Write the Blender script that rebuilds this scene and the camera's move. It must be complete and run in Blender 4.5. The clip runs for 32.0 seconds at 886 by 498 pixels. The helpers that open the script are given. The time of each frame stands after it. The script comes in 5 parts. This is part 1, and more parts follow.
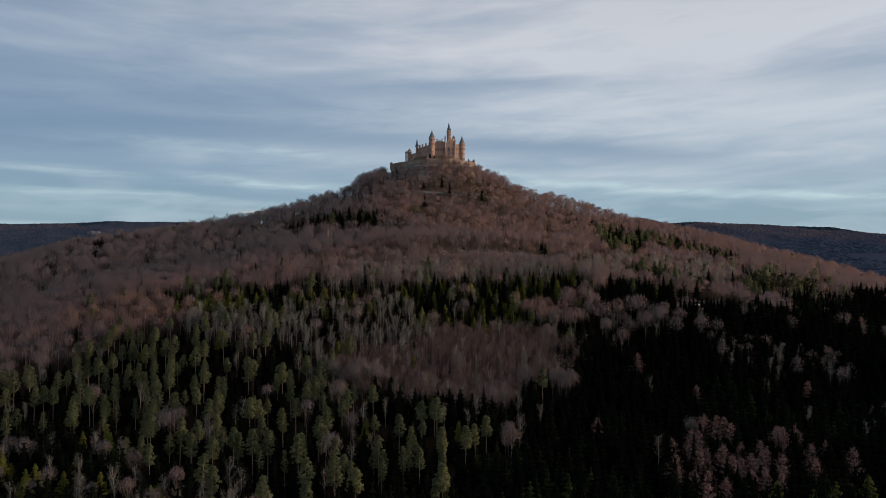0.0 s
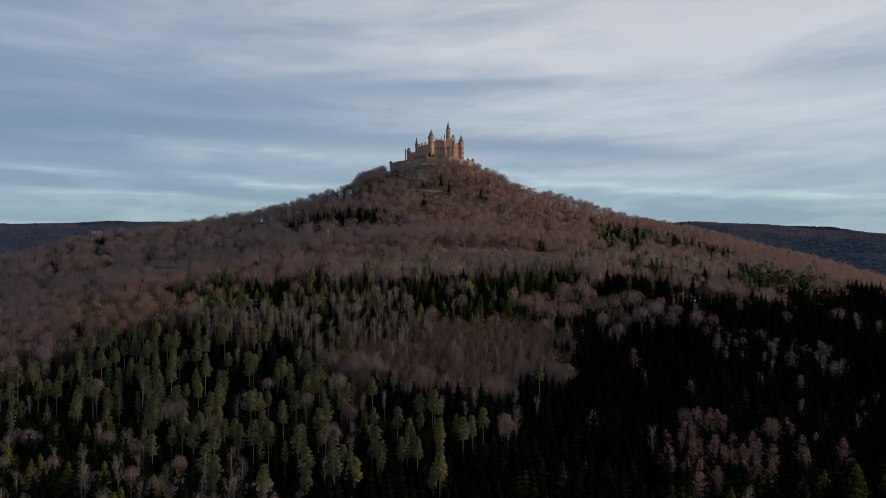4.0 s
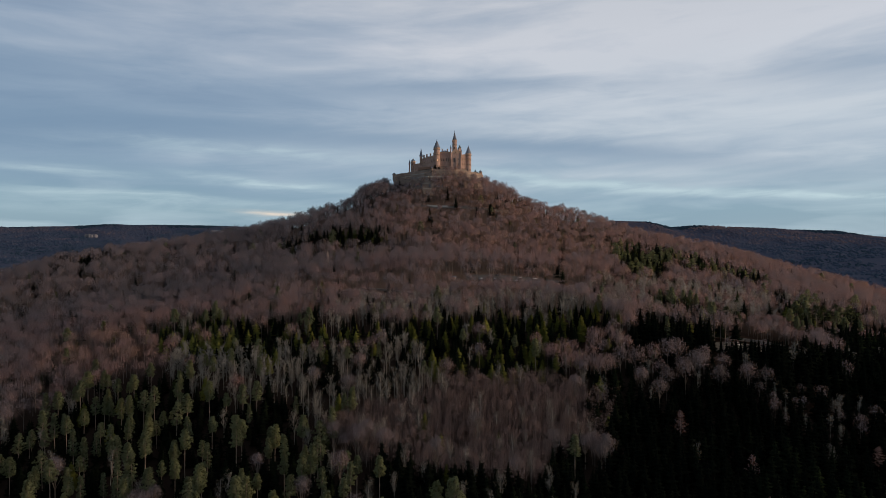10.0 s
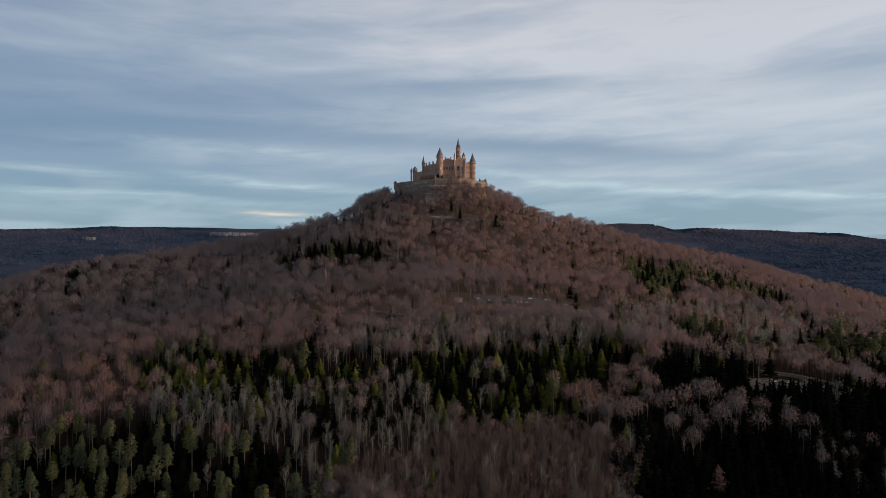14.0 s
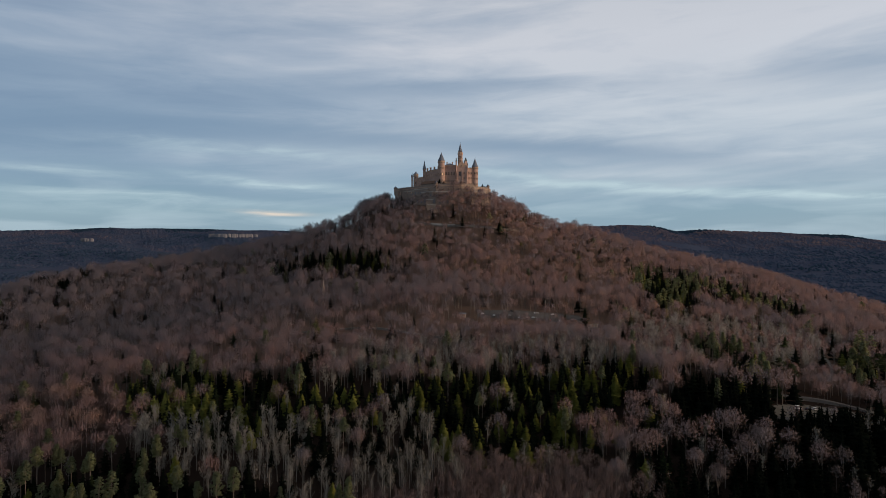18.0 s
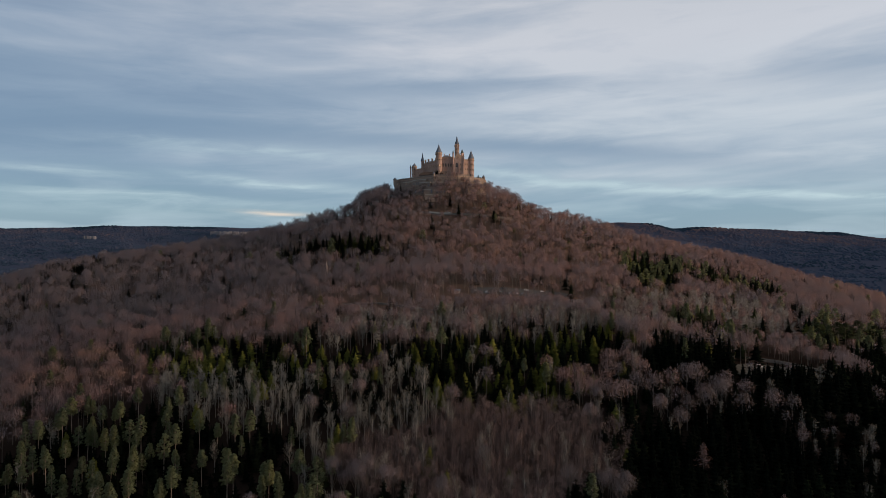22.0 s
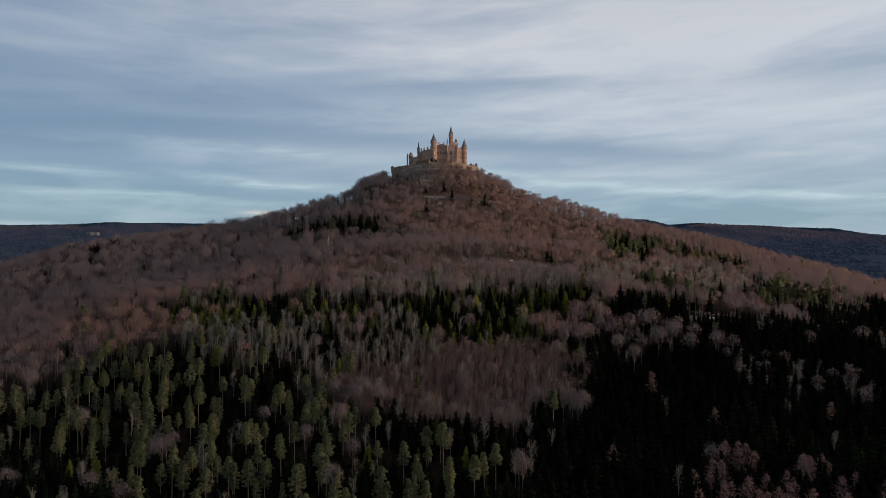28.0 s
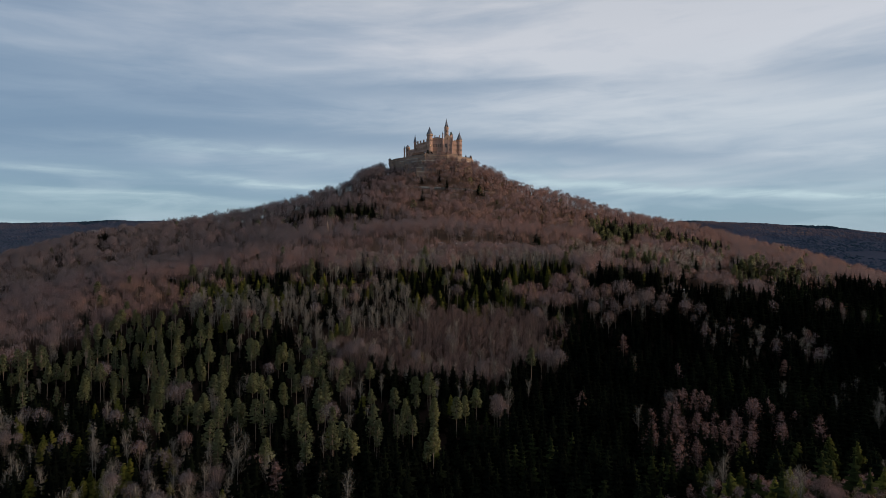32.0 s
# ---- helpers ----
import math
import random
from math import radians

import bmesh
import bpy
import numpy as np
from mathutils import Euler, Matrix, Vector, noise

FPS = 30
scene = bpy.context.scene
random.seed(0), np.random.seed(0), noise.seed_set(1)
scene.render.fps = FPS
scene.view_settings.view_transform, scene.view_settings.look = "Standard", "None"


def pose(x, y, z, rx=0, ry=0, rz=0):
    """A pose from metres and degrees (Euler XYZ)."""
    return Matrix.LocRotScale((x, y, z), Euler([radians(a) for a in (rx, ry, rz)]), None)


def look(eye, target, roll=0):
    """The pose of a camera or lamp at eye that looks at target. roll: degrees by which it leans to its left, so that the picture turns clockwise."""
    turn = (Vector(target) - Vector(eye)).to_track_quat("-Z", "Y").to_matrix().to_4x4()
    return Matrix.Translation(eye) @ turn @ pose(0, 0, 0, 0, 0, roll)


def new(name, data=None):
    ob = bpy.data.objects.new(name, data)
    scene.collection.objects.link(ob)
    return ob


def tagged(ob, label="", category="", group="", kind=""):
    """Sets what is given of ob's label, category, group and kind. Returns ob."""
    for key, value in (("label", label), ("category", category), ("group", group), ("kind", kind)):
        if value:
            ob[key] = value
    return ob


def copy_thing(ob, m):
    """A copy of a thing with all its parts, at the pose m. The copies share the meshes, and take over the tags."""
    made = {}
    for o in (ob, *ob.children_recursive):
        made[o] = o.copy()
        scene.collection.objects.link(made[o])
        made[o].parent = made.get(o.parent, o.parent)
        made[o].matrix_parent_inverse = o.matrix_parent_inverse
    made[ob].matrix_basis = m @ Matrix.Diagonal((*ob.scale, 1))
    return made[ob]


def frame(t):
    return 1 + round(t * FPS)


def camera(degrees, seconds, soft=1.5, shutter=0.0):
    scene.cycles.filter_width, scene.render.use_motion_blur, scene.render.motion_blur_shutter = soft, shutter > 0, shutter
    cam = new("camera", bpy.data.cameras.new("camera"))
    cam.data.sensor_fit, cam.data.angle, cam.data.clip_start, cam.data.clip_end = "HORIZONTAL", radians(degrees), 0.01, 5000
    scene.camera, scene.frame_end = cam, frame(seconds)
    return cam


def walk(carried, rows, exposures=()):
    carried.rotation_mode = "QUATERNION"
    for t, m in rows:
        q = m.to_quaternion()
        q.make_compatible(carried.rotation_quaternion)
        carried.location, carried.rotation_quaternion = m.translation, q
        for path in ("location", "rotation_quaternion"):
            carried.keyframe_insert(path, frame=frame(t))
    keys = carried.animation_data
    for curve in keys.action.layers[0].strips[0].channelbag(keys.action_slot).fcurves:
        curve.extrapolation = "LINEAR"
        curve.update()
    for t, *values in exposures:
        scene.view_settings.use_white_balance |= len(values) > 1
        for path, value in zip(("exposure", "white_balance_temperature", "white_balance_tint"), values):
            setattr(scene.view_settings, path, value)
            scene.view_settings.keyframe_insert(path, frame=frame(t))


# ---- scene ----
# The drone climbs towards the castle hill on a nearly straight line, level and without turning;
# it backs off until 2.3 s, flies in until 17.25 s and backs off again.
cam = camera(70, 32.0, soft=0.8)
FOLD_A, FOLD_B = 2.3, 17.25


def drone(t):
    u = 2 * FOLD_A - t if t < FOLD_A else 2 * FOLD_B - t if t > FOLD_B else t
    k = u - FOLD_A
    return pose(-1.96 * k + 0.0395 * k * k, 8.48 * k + 0.0488 * k * k, 120 + 4.4 * k, 90, 0, 0)


TIMES = sorted({i * 0.5 for i in range(65)} | {2.2, 2.3, 2.4, 17.15, 17.25, 17.35})
walk(cam, [(t, drone(t)) for t in TIMES])


# ---- world and sun ----
def world_sky():
    w = bpy.data.worlds.new("sky")
    scene.world = w
    w.use_nodes = True
    nt = w.node_tree
    nt.nodes.clear()
    N, L = nt.nodes.new, nt.links.new

    def math_(op, a, b=None, c=None):
        n = N("ShaderNodeMath")
        n.operation = op
        for k, v in enumerate((a, b, c)):
            if v is None:
                continue
            if isinstance(v, (int, float)):
                n.inputs[k].default_value = v
            else:
                L(v, n.inputs[k])
        return n.outputs[0]

    def ramp(fac, stops):
        n = N("ShaderNodeValToRGB")
        n.color_ramp.elements.remove(n.color_ramp.elements[1])
        for k, (p, col) in enumerate(stops):
            e = n.color_ramp.elements[0] if k == 0 else n.color_ramp.elements.new(p)
            e.position = p
            e.color = (*col, 1) if len(col) == 3 else col
        L(fac, n.inputs[0])
        return n.outputs[0]

    def mix(fac, a, b):
        n = N("ShaderNodeMix")
        n.data_type = "RGBA"
        if isinstance(fac, float):
            n.inputs[0].default_value = fac
        else:
            L(fac, n.inputs[0])
        for sock, v in ((n.inputs[6], a), (n.inputs[7], b)):
            if isinstance(v, tuple):
                sock.default_value = (*v, 1)
            else:
                L(v, sock)
        return n.outputs[2]

    tc = N("ShaderNodeTexCoord")
    sep = N("ShaderNodeSeparateXYZ")
    L(tc.outputs["Generated"], sep.inputs[0])
    dx, dy, dz = sep.outputs
    # layered cloud sheets: long streaks, thinner towards the horizon
    com = N("ShaderNodeCombineXYZ")
    L(math_("MULTIPLY", dx, 1.5), com.inputs[0])
    L(math_("MULTIPLY", dy, 1.0), com.inputs[1])
    L(math_("ADD", math_("MULTIPLY", dz, 9.5), math_("MULTIPLY", dx, -0.30)), com.inputs[2])

    def cloud(scale, detail, rough, dist, seed):
        n = N("ShaderNodeTexNoise")
        n.noise_dimensions = "4D"
        n.inputs["W"].default_value = seed
        n.inputs["Scale"].default_value = scale
        n.inputs["Detail"].default_value = detail
        n.inputs["Roughness"].default_value = rough
        n.inputs["Distortion"].default_value = dist
        L(com.outputs[0], n.inputs["Vector"])
        return n.outputs["Fac"]

    broad = cloud(0.9, 3.0, 0.5, 0.3, 3.7)
    fine = cloud(2.6, 6.0, 0.55, 0.6, 1.3)
    # veil: high overcast, brighter to the right and up, slate blue lower left
    base = math_("ADD", math_("MULTIPLY", broad, 0.75), math_("MULTIPLY", fine, 0.45))
    side = math_("MULTIPLY", dx, 0.27)
    high = math_("MULTIPLY", math_("SUBTRACT", dz, 0.2), 0.55)
    wisp = cloud(5.0, 7.0, 0.62, 1.2, 5.1)
    base = math_("ADD", base, math_("MULTIPLY", math_("SUBTRACT", wisp, 0.5), 0.11))
    fac = math_("ADD", math_("ADD", base, side), high)
    veil = ramp(fac, [(0.38, (0.205, 0.290, 0.420)), (0.52, (0.285, 0.370, 0.492)), (0.64, (0.395, 0.465, 0.570)), (0.80, (0.605, 0.635, 0.700))])
    sky = N("ShaderNodeTexSky")
    sky.sky_type = "NISHITA"
    sky.sun_disc = False
    sky.sun_elevation = radians(9)
    sky.sun_rotation = radians(104)
    thin = N("ShaderNodeMix")
    thin.data_type = "RGBA"
    thin.blend_type = "MULTIPLY"
    thin.inputs[0].default_value = 1.0
    L(sky.outputs[0], thin.inputs[6])
    thin.inputs[7].default_value = (0.09, 0.09, 0.09, 1)
    # the clear gap under the cloud deck, with cream streaks
    gap = mix(0.18, (0.292, 0.422, 0.545), thin.outputs[2])
    streak = ramp(cloud(3.4, 4.0, 0.45, 0.5, 8.2), [(0.50, (0, 0, 0)), (0.66, (1, 1, 1))])
    gap = mix(math_("MULTIPLY", streak, 0.6), gap, (0.54, 0.63, 0.69))
    low = ramp(math_("ADD", dz, math_("MULTIPLY", math_("SUBTRACT", fine, 0.5), 0.10)), [(0.055, (0.85, 0.85, 0.85)), (0.15, (0, 0, 0))])
    full = mix(low, veil, gap)
    # single streaks and bands of cloud ahead: across, up, half length, half height, tilt, strength, colour
    rag = ramp(cloud(7.0, 6.0, 0.6, 0.8, 2.2), [(0.36, (0.35, 0.35, 0.35)), (0.60, (1, 1, 1))])
    front = math_("GREATER_THAN", dy, 0.05)
    run = math_("MAXIMUM", dy, 0.05)
    across, up = math_("DIVIDE", dx, run), math_("DIVIDE", dz, run)
    up = math_("ADD", up, math_("MULTIPLY", math_("SUBTRACT", fine, 0.5), 0.045))
    up = math_("ADD", up, math_("MULTIPLY", math_("SUBTRACT", broad, 0.5), 0.035))
    SLATE, PALE, CREAM, ROSE = (0.218, 0.308, 0.435), (0.62, 0.650, 0.715), (0.59, 0.69, 0.735), (0.98, 0.76, 0.62)
    for u0, v0, su, sv, tilt, k, col in (
        (-0.45, 0.200, 0.50, 0.030, -0.05, 0.75, SLATE), (0.12, 0.170, 0.42, 0.020, -0.06, 0.70, SLATE), (0.03, 0.255, 0.28, 0.012, 0.02, 0.45, SLATE),
        (0.62, 0.285, 0.20, 0.025, 0.10, 0.35, SLATE), (-0.66, 0.300, 0.25, 0.030, 0.03, 0.45, SLATE), (0.30, 0.240, 0.32, 0.022, 0.04, 0.60, PALE),
        (0.55, 0.345, 0.40, 0.022, 0.28, 0.75, PALE), (-0.30, 0.161, 0.24, 0.011, -0.055, 0.50, CREAM), (-0.50, 0.066, 0.30, 0.014, -0.03, 0.30, CREAM), (0.18, 0.335, 0.16, 0.022, 0.10, 0.45, PALE), (0.41, 0.358, 0.12, 0.010, 0.22, 0.60, PALE), (0.62, 0.210, 0.30, 0.020, -0.05, 0.50, PALE),
        (-0.60, 0.129, 0.12, 0.007, -0.10, 0.55, CREAM), (-0.27, 0.108, 0.13, 0.008, -0.09, 0.80, CREAM), (-0.52, 0.083, 0.26, 0.007, -0.05, 0.55, CREAM),
        (0.34, 0.099, 0.13, 0.009, -0.05, 0.95, CREAM), (0.16, 0.112, 0.12, 0.008, -0.10, 0.60, CREAM), (0.60, 0.086, 0.24, 0.007, -0.02, 0.95, CREAM), (0.13, 0.116, 0.10, 0.005, -0.15, 0.50, CREAM),
        (-0.265, 0.0535, 0.045, 0.0042, -0.05, 0.95, ROSE),
    ):
        du = math_("SUBTRACT", across, u0)
        dv = math_("SUBTRACT", math_("SUBTRACT", up, v0), math_("MULTIPLY", du, tilt))
        q = math_("ADD", math_("POWER", math_("ABSOLUTE", math_("DIVIDE", du, su)), 2.0), math_("POWER", math_("ABSOLUTE", math_("DIVIDE", dv, sv)), 2.0))
        bell = math_("MULTIPLY", math_("EXPONENT", math_("MULTIPLY", q, -1.0)), front)
        if col is not SLATE:
            bell = math_("MULTIPLY", bell, rag)
        full = mix(math_("MULTIPLY", bell, k), full, col)
    full = mix(0.06, full, thin.outputs[2])
    # clearer, cooler air low in the sky, greyer cloud overhead
    zenith = ramp(dz, [(0.06, (0.92, 1.0, 1.02)), (0.18, (0.945, 1.0, 1.01)), (0.30, (1.0, 1.0, 1.0)), (0.85, (0.55, 0.55, 0.55))])
    dim = N("ShaderNodeMix")
    dim.data_type, dim.blend_type = "RGBA", "MULTIPLY"
    dim.inputs[0].default_value = 1.0
    L(full, dim.inputs[6])
    L(zenith, dim.inputs[7])
    full = dim.outputs[2]
    under = ramp(dz, [(0.0, (0, 0, 0)), (0.012, (1, 1, 1))])
    full = mix(under, (0.10, 0.11, 0.13), full)
    bg = N("ShaderNodeBackground")
    L(full, bg.inputs[0])
    bg.inputs[1].default_value = 1.0
    out = N("ShaderNodeOutputWorld")
    L(bg.outputs[0], out.inputs[0])


world_sky()
sun_data = bpy.data.lights.new("sun", "SUN")
sun_data.energy = 3.1
sun_data.angle = radians(10)
sun_data.color = (1.0, 0.715, 0.51)
sun = new("sun", sun_data)
sun.matrix_world = look((790, -200, 150), (0, 0, 0))
scene.view_settings.exposure = 0.0


# ---- materials ----
def material(name, stops, scale=0.2, rough=0.9, detail=5.0, bump=0.0, bump_scale=3.0, tinted=False, metal=0.0, spec=0.0, glow=None, veil=None):
    """A node material: a colour ramp over two scales of noise; tinted: shifted tree by tree; veil: how much a spray of fine twigs covers."""
    m = bpy.data.materials.new(name)
    m.use_nodes = True
    nt = m.node_tree
    N, L = nt.nodes.new, nt.links.new
    p = nt.nodes["Principled BSDF"]
    p.inputs["Roughness"].default_value = rough
    p.inputs["Metallic"].default_value = metal
    p.inputs["Specular IOR Level"].default_value = spec
    geo = N("ShaderNodeNewGeometry")

    def noise_(sc, det):
        n = N("ShaderNodeTexNoise")
        n.inputs["Scale"].default_value = sc
        n.inputs["Detail"].default_value = det
        n.inputs["Roughness"].default_value = 0.6
        L(geo.outputs["Position"], n.inputs["Vector"])
        return n.outputs["Fac"]

    def mth(op, a, b):
        n = N("ShaderNodeMath")
        n.operation = op
        for k, v in enumerate((a, b)):
            if isinstance(v, (int, float)):
                n.inputs[k].default_value = v
            else:
                L(v, n.inputs[k])
        return n.outputs[0]

    big, small = noise_(scale * 0.12, 3.0), noise_(scale, detail)
    if tinted:
        at = N("ShaderNodeAttribute")
        at.attribute_name = "tint"
        oi = N("ShaderNodeObjectInfo")
        fac = mth("ADD", at.outputs["Fac"], mth("MULTIPLY", mth("SUBTRACT", oi.outputs["Random"], 0.5), 0.30))
        fac = mth("ADD", fac, mth("MULTIPLY", mth("SUBTRACT", small, 0.5), 0.22))
    else:
        fac = mth("ADD", mth("MULTIPLY", big, 0.5), mth("MULTIPLY", small, 0.5))
    r = N("ShaderNodeValToRGB")
    r.color_ramp.elements.remove(r.color_ramp.elements[1])
    for k, (pos, col) in enumerate(stops):
        e = r.color_ramp.elements[0] if k == 0 else r.color_ramp.elements.new(pos)
        e.position, e.color = pos, (*col, 1)
    L(fac, r.inputs[0])
    L(r.outputs[0], p.inputs["Base Color"])
    if bump:
        b = N("ShaderNodeBump")
        b.inputs["Strength"].default_value = bump
        b.inputs["Distance"].default_value = 0.3
        L(noise_(bump_scale, 4.0), b.inputs["Height"])
        L(b.outputs[0], p.inputs["Normal"])
    if veil:
        thin, clear, both, cover = N("ShaderNodeBsdfTranslucent"), N("ShaderNodeBsdfTransparent"), N("ShaderNodeMixShader"), N("ShaderNodeMixShader")
        L(r.outputs[0], thin.inputs["Color"])
        both.inputs[0].default_value, cover.inputs[0].default_value = 0.45, veil
        L(p.outputs[0], both.inputs[1])
        L(thin.outputs[0], both.inputs[2])
        L(clear.outputs[0], cover.inputs[1])
        L(both.outputs[0], cover.inputs[2])
        L(cover.outputs[0], nt.nodes["Material Output"].inputs[0])
    if glow:
        p.inputs["Emission Color"].default_value = (*glow[0], 1)
        p.inputs["Emission Strength"].default_value = glow[1]
    return m


M = {
    # the darkest stops hold the shade under dense crowns
    "litter": material("litter_with_crown_shade", [(0.0, (0.012, 0.009, 0.008)), (0.35, (0.020, 0.014, 0.011)), (0.65, (0.055, 0.038, 0.030)), (1.0, (0.110, 0.074, 0.056))], 0.25, bump=0.4, tinted=True),
    # the haze of distance is put into this colour as blue
    "far_wood": material("hazed_distant_woods", [(0.05, (0.015, 0.031, 0.048)), (0.38, (0.034, 0.050, 0.082)), (0.72, (0.066, 0.062, 0.084)), (1.0, (0.104, 0.082, 0.090))], 0.02, tinted=True),
    "beech": material("beech_twigs", [(0.0, (0.164, 0.142, 0.144)), (0.3, (0.230, 0.184, 0.188)), (0.55, (0.260, 0.186, 0.180)), (0.8, (0.302, 0.188, 0.172)), (1.0, (0.330, 0.212, 0.172))], 0.4, tinted=True, veil=0.52),
    "grey_twig": material("pale_twigs", [(0.0, (0.165, 0.156, 0.138)), (0.5, (0.235, 0.220, 0.195)), (1.0, (0.300, 0.280, 0.245))], 0.4, tinted=True, veil=0.62),
    "thicket": material("thicket_twigs", [(0.0, (0.205, 0.138, 0.126)), (0.5, (0.255, 0.180, 0.160)), (1.0, (0.300, 0.215, 0.185))], 0.3, tinted=True, veil=0.55),
    # near-black green: the deep shade of the dense stand is put into the colour
    "spruce": material("spruce_needles_shaded", [(0.0, (0.0018, 0.0027, 0.0022)), (0.55, (0.0030, 0.0043, 0.0030)), (0.85, (0.006, 0.009, 0.005)), (1.0, (0.020, 0.026, 0.010))], 0.5, tinted=True),
    "pine": material("pine_needles", [(0.0, (0.085, 0.102, 0.064)), (0.5, (0.128, 0.146, 0.080)), (1.0, (0.190, 0.196, 0.090))], 0.5, tinted=True, veil=0.82),
    "bright": material("young_needles", [(0.0, (0.050, 0.062, 0.020)), (0.5, (0.085, 0.096, 0.028)), (1.0, (0.130, 0.135, 0.042))], 0.5, tinted=True, veil=0.75),
    "olive": material("olive_needles", [(0.0, (0.026, 0.030, 0.008)), (0.5, (0.074, 0.078, 0.018)), (1.0, (0.150, 0.150, 0.036))], 0.5, tinted=True),
    "pine_dark": material("dark_pine_needles", [(0.0, (0.016, 0.024, 0.013)), (0.5, (0.030, 0.040, 0.018)), (1.0, (0.055, 0.064, 0.026))], 0.5, tinted=True, veil=0.8),
    "larch": material("larch_twigs", [(0.0, (0.19, 0.130, 0.125)), (0.5, (0.26, 0.168, 0.160)), (1.0, (0.32, 0.205, 0.175))], 0.5, tinted=True, veil=0.62),
    "bark": material("grey_bark", [(0.3, (0.065, 0.055, 0.048)), (0.7, (0.13, 0.112, 0.098))], 1.2),
    "bark_dark": material("dark_bark", [(0.3, (0.02, 0.016, 0.013)), (0.7, (0.045, 0.036, 0.028))], 1.2),
    "bark_pale": material("pale_bark", [(0.3, (0.135, 0.126, 0.112)), (0.7, (0.225, 0.212, 0.19))], 1.2),
    "bark_pine": material("pine_bark", [(0.3, (0.15, 0.118, 0.095)), (0.7, (0.25, 0.200, 0.165))], 1.2),
    "stone": material("castle_sandstone", [(0.3, (0.27, 0.182, 0.150)), (0.5, (0.375, 0.258, 0.212)), (0.7, (0.50, 0.350, 0.290))], 0.35, bump=0.5, bump_scale=1.2),
    "stone_dark": material("weathered_sandstone", [(0.3, (0.165, 0.126, 0.104)), (0.5, (0.23, 0.182, 0.150)), (0.7, (0.32, 0.256, 0.212))], 0.3, bump=0.5, bump_scale=1.2),
    "trim": material("pale_ashlar", [(0.3, (0.36, 0.25, 0.18)), (0.7, (0.47, 0.335, 0.25))], 0.6),
    "slate": material("slate_roof", [(0.3, (0.078, 0.090, 0.118)), (0.7, (0.135, 0.148, 0.180))], 0.8, rough=0.6, spec=0.4),
    "copper": material("dull_green_copper", [(0.3, (0.07, 0.085, 0.085)), (0.7, (0.11, 0.125, 0.12))], 0.8, rough=0.6),
    "glass": material("dark_window_glass", [(0.3, (0.018, 0.018, 0.022)), (0.7, (0.03, 0.03, 0.036))], 0.8, rough=0.15, spec=0.5),
    # emission put into one tower pane for its bright warm spot
    "glowing": material("glowing_window", [(0.3, (0.5, 0.35, 0.2)), (0.7, (0.6, 0.42, 0.25))], 0.8, glow=((1.0, 0.62, 0.30), 0.9)),
    "iron": material("dark_iron", [(0.3, (0.04, 0.04, 0.045)), (0.7, (0.07, 0.07, 0.075))], 2.0, rough=0.5, metal=0.8),
    "asphalt": material("worn_asphalt", [(0.3, (0.055, 0.052, 0.050)), (0.7, (0.10, 0.096, 0.092))], 0.4, rough=0.95),
    "gravel": material("pale_gravel", [(0.3, (0.11, 0.10, 0.09)), (0.7, (0.19, 0.175, 0.155))], 0.5),
    "grass": material("winter_grass", [(0.3, (0.060, 0.056, 0.048)), (0.5, (0.085, 0.079, 0.068)), (0.7, (0.115, 0.106, 0.094))], 0.15, bump=0.3),
    "rock": material("pale_limestone", [(0.3, (0.12, 0.12, 0.135)), (0.7, (0.22, 0.215, 0.225))], 0.05),
    "plaster": material("pale_plaster", [(0.3, (0.34, 0.315, 0.28)), (0.7, (0.45, 0.42, 0.375))], 0.5),
    "tile": material("brown_roof_tiles", [(0.3, (0.11, 0.07, 0.05)), (0.7, (0.18, 0.11, 0.08))], 1.0),
    "wood": material("weathered_boards", [(0.3, (0.16, 0.13, 0.10)), (0.7, (0.26, 0.22, 0.17))], 1.5),
    "white": material("white_car_paint", [(0.3, (0.72, 0.72, 0.72)), (0.7, (0.80, 0.80, 0.80))], 2.0, rough=0.3, spec=0.5),
    "silver": material("silver_car_paint", [(0.3, (0.40, 0.41, 0.43)), (0.7, (0.50, 0.51, 0.53))], 2.0, rough=0.3, metal=0.4),
    "black_paint": material("dark_car_paint", [(0.3, (0.02, 0.02, 0.024)), (0.7, (0.035, 0.035, 0.04))], 2.0, rough=0.25, spec=0.5),
    "red_paint": material("red_car_paint", [(0.3, (0.30, 0.03, 0.025)), (0.7, (0.38, 0.045, 0.035))], 2.0, rough=0.3, spec=0.5),
    "yellow": material("yellow_paint", [(0.3, (0.30, 0.27, 0.13)), (0.7, (0.38, 0.34, 0.17))], 2.0, rough=0.5),
    "rubber": material("tyre_rubber", [(0.3, (0.015, 0.015, 0.015)), (0.7, (0.03, 0.03, 0.03))], 3.0),
}


# ---- mesh helpers ----
def unit(a):
    a = np.asarray(a, float)
    return a / (np.linalg.norm(a, axis=-1, keepdims=True) + 1e-9)


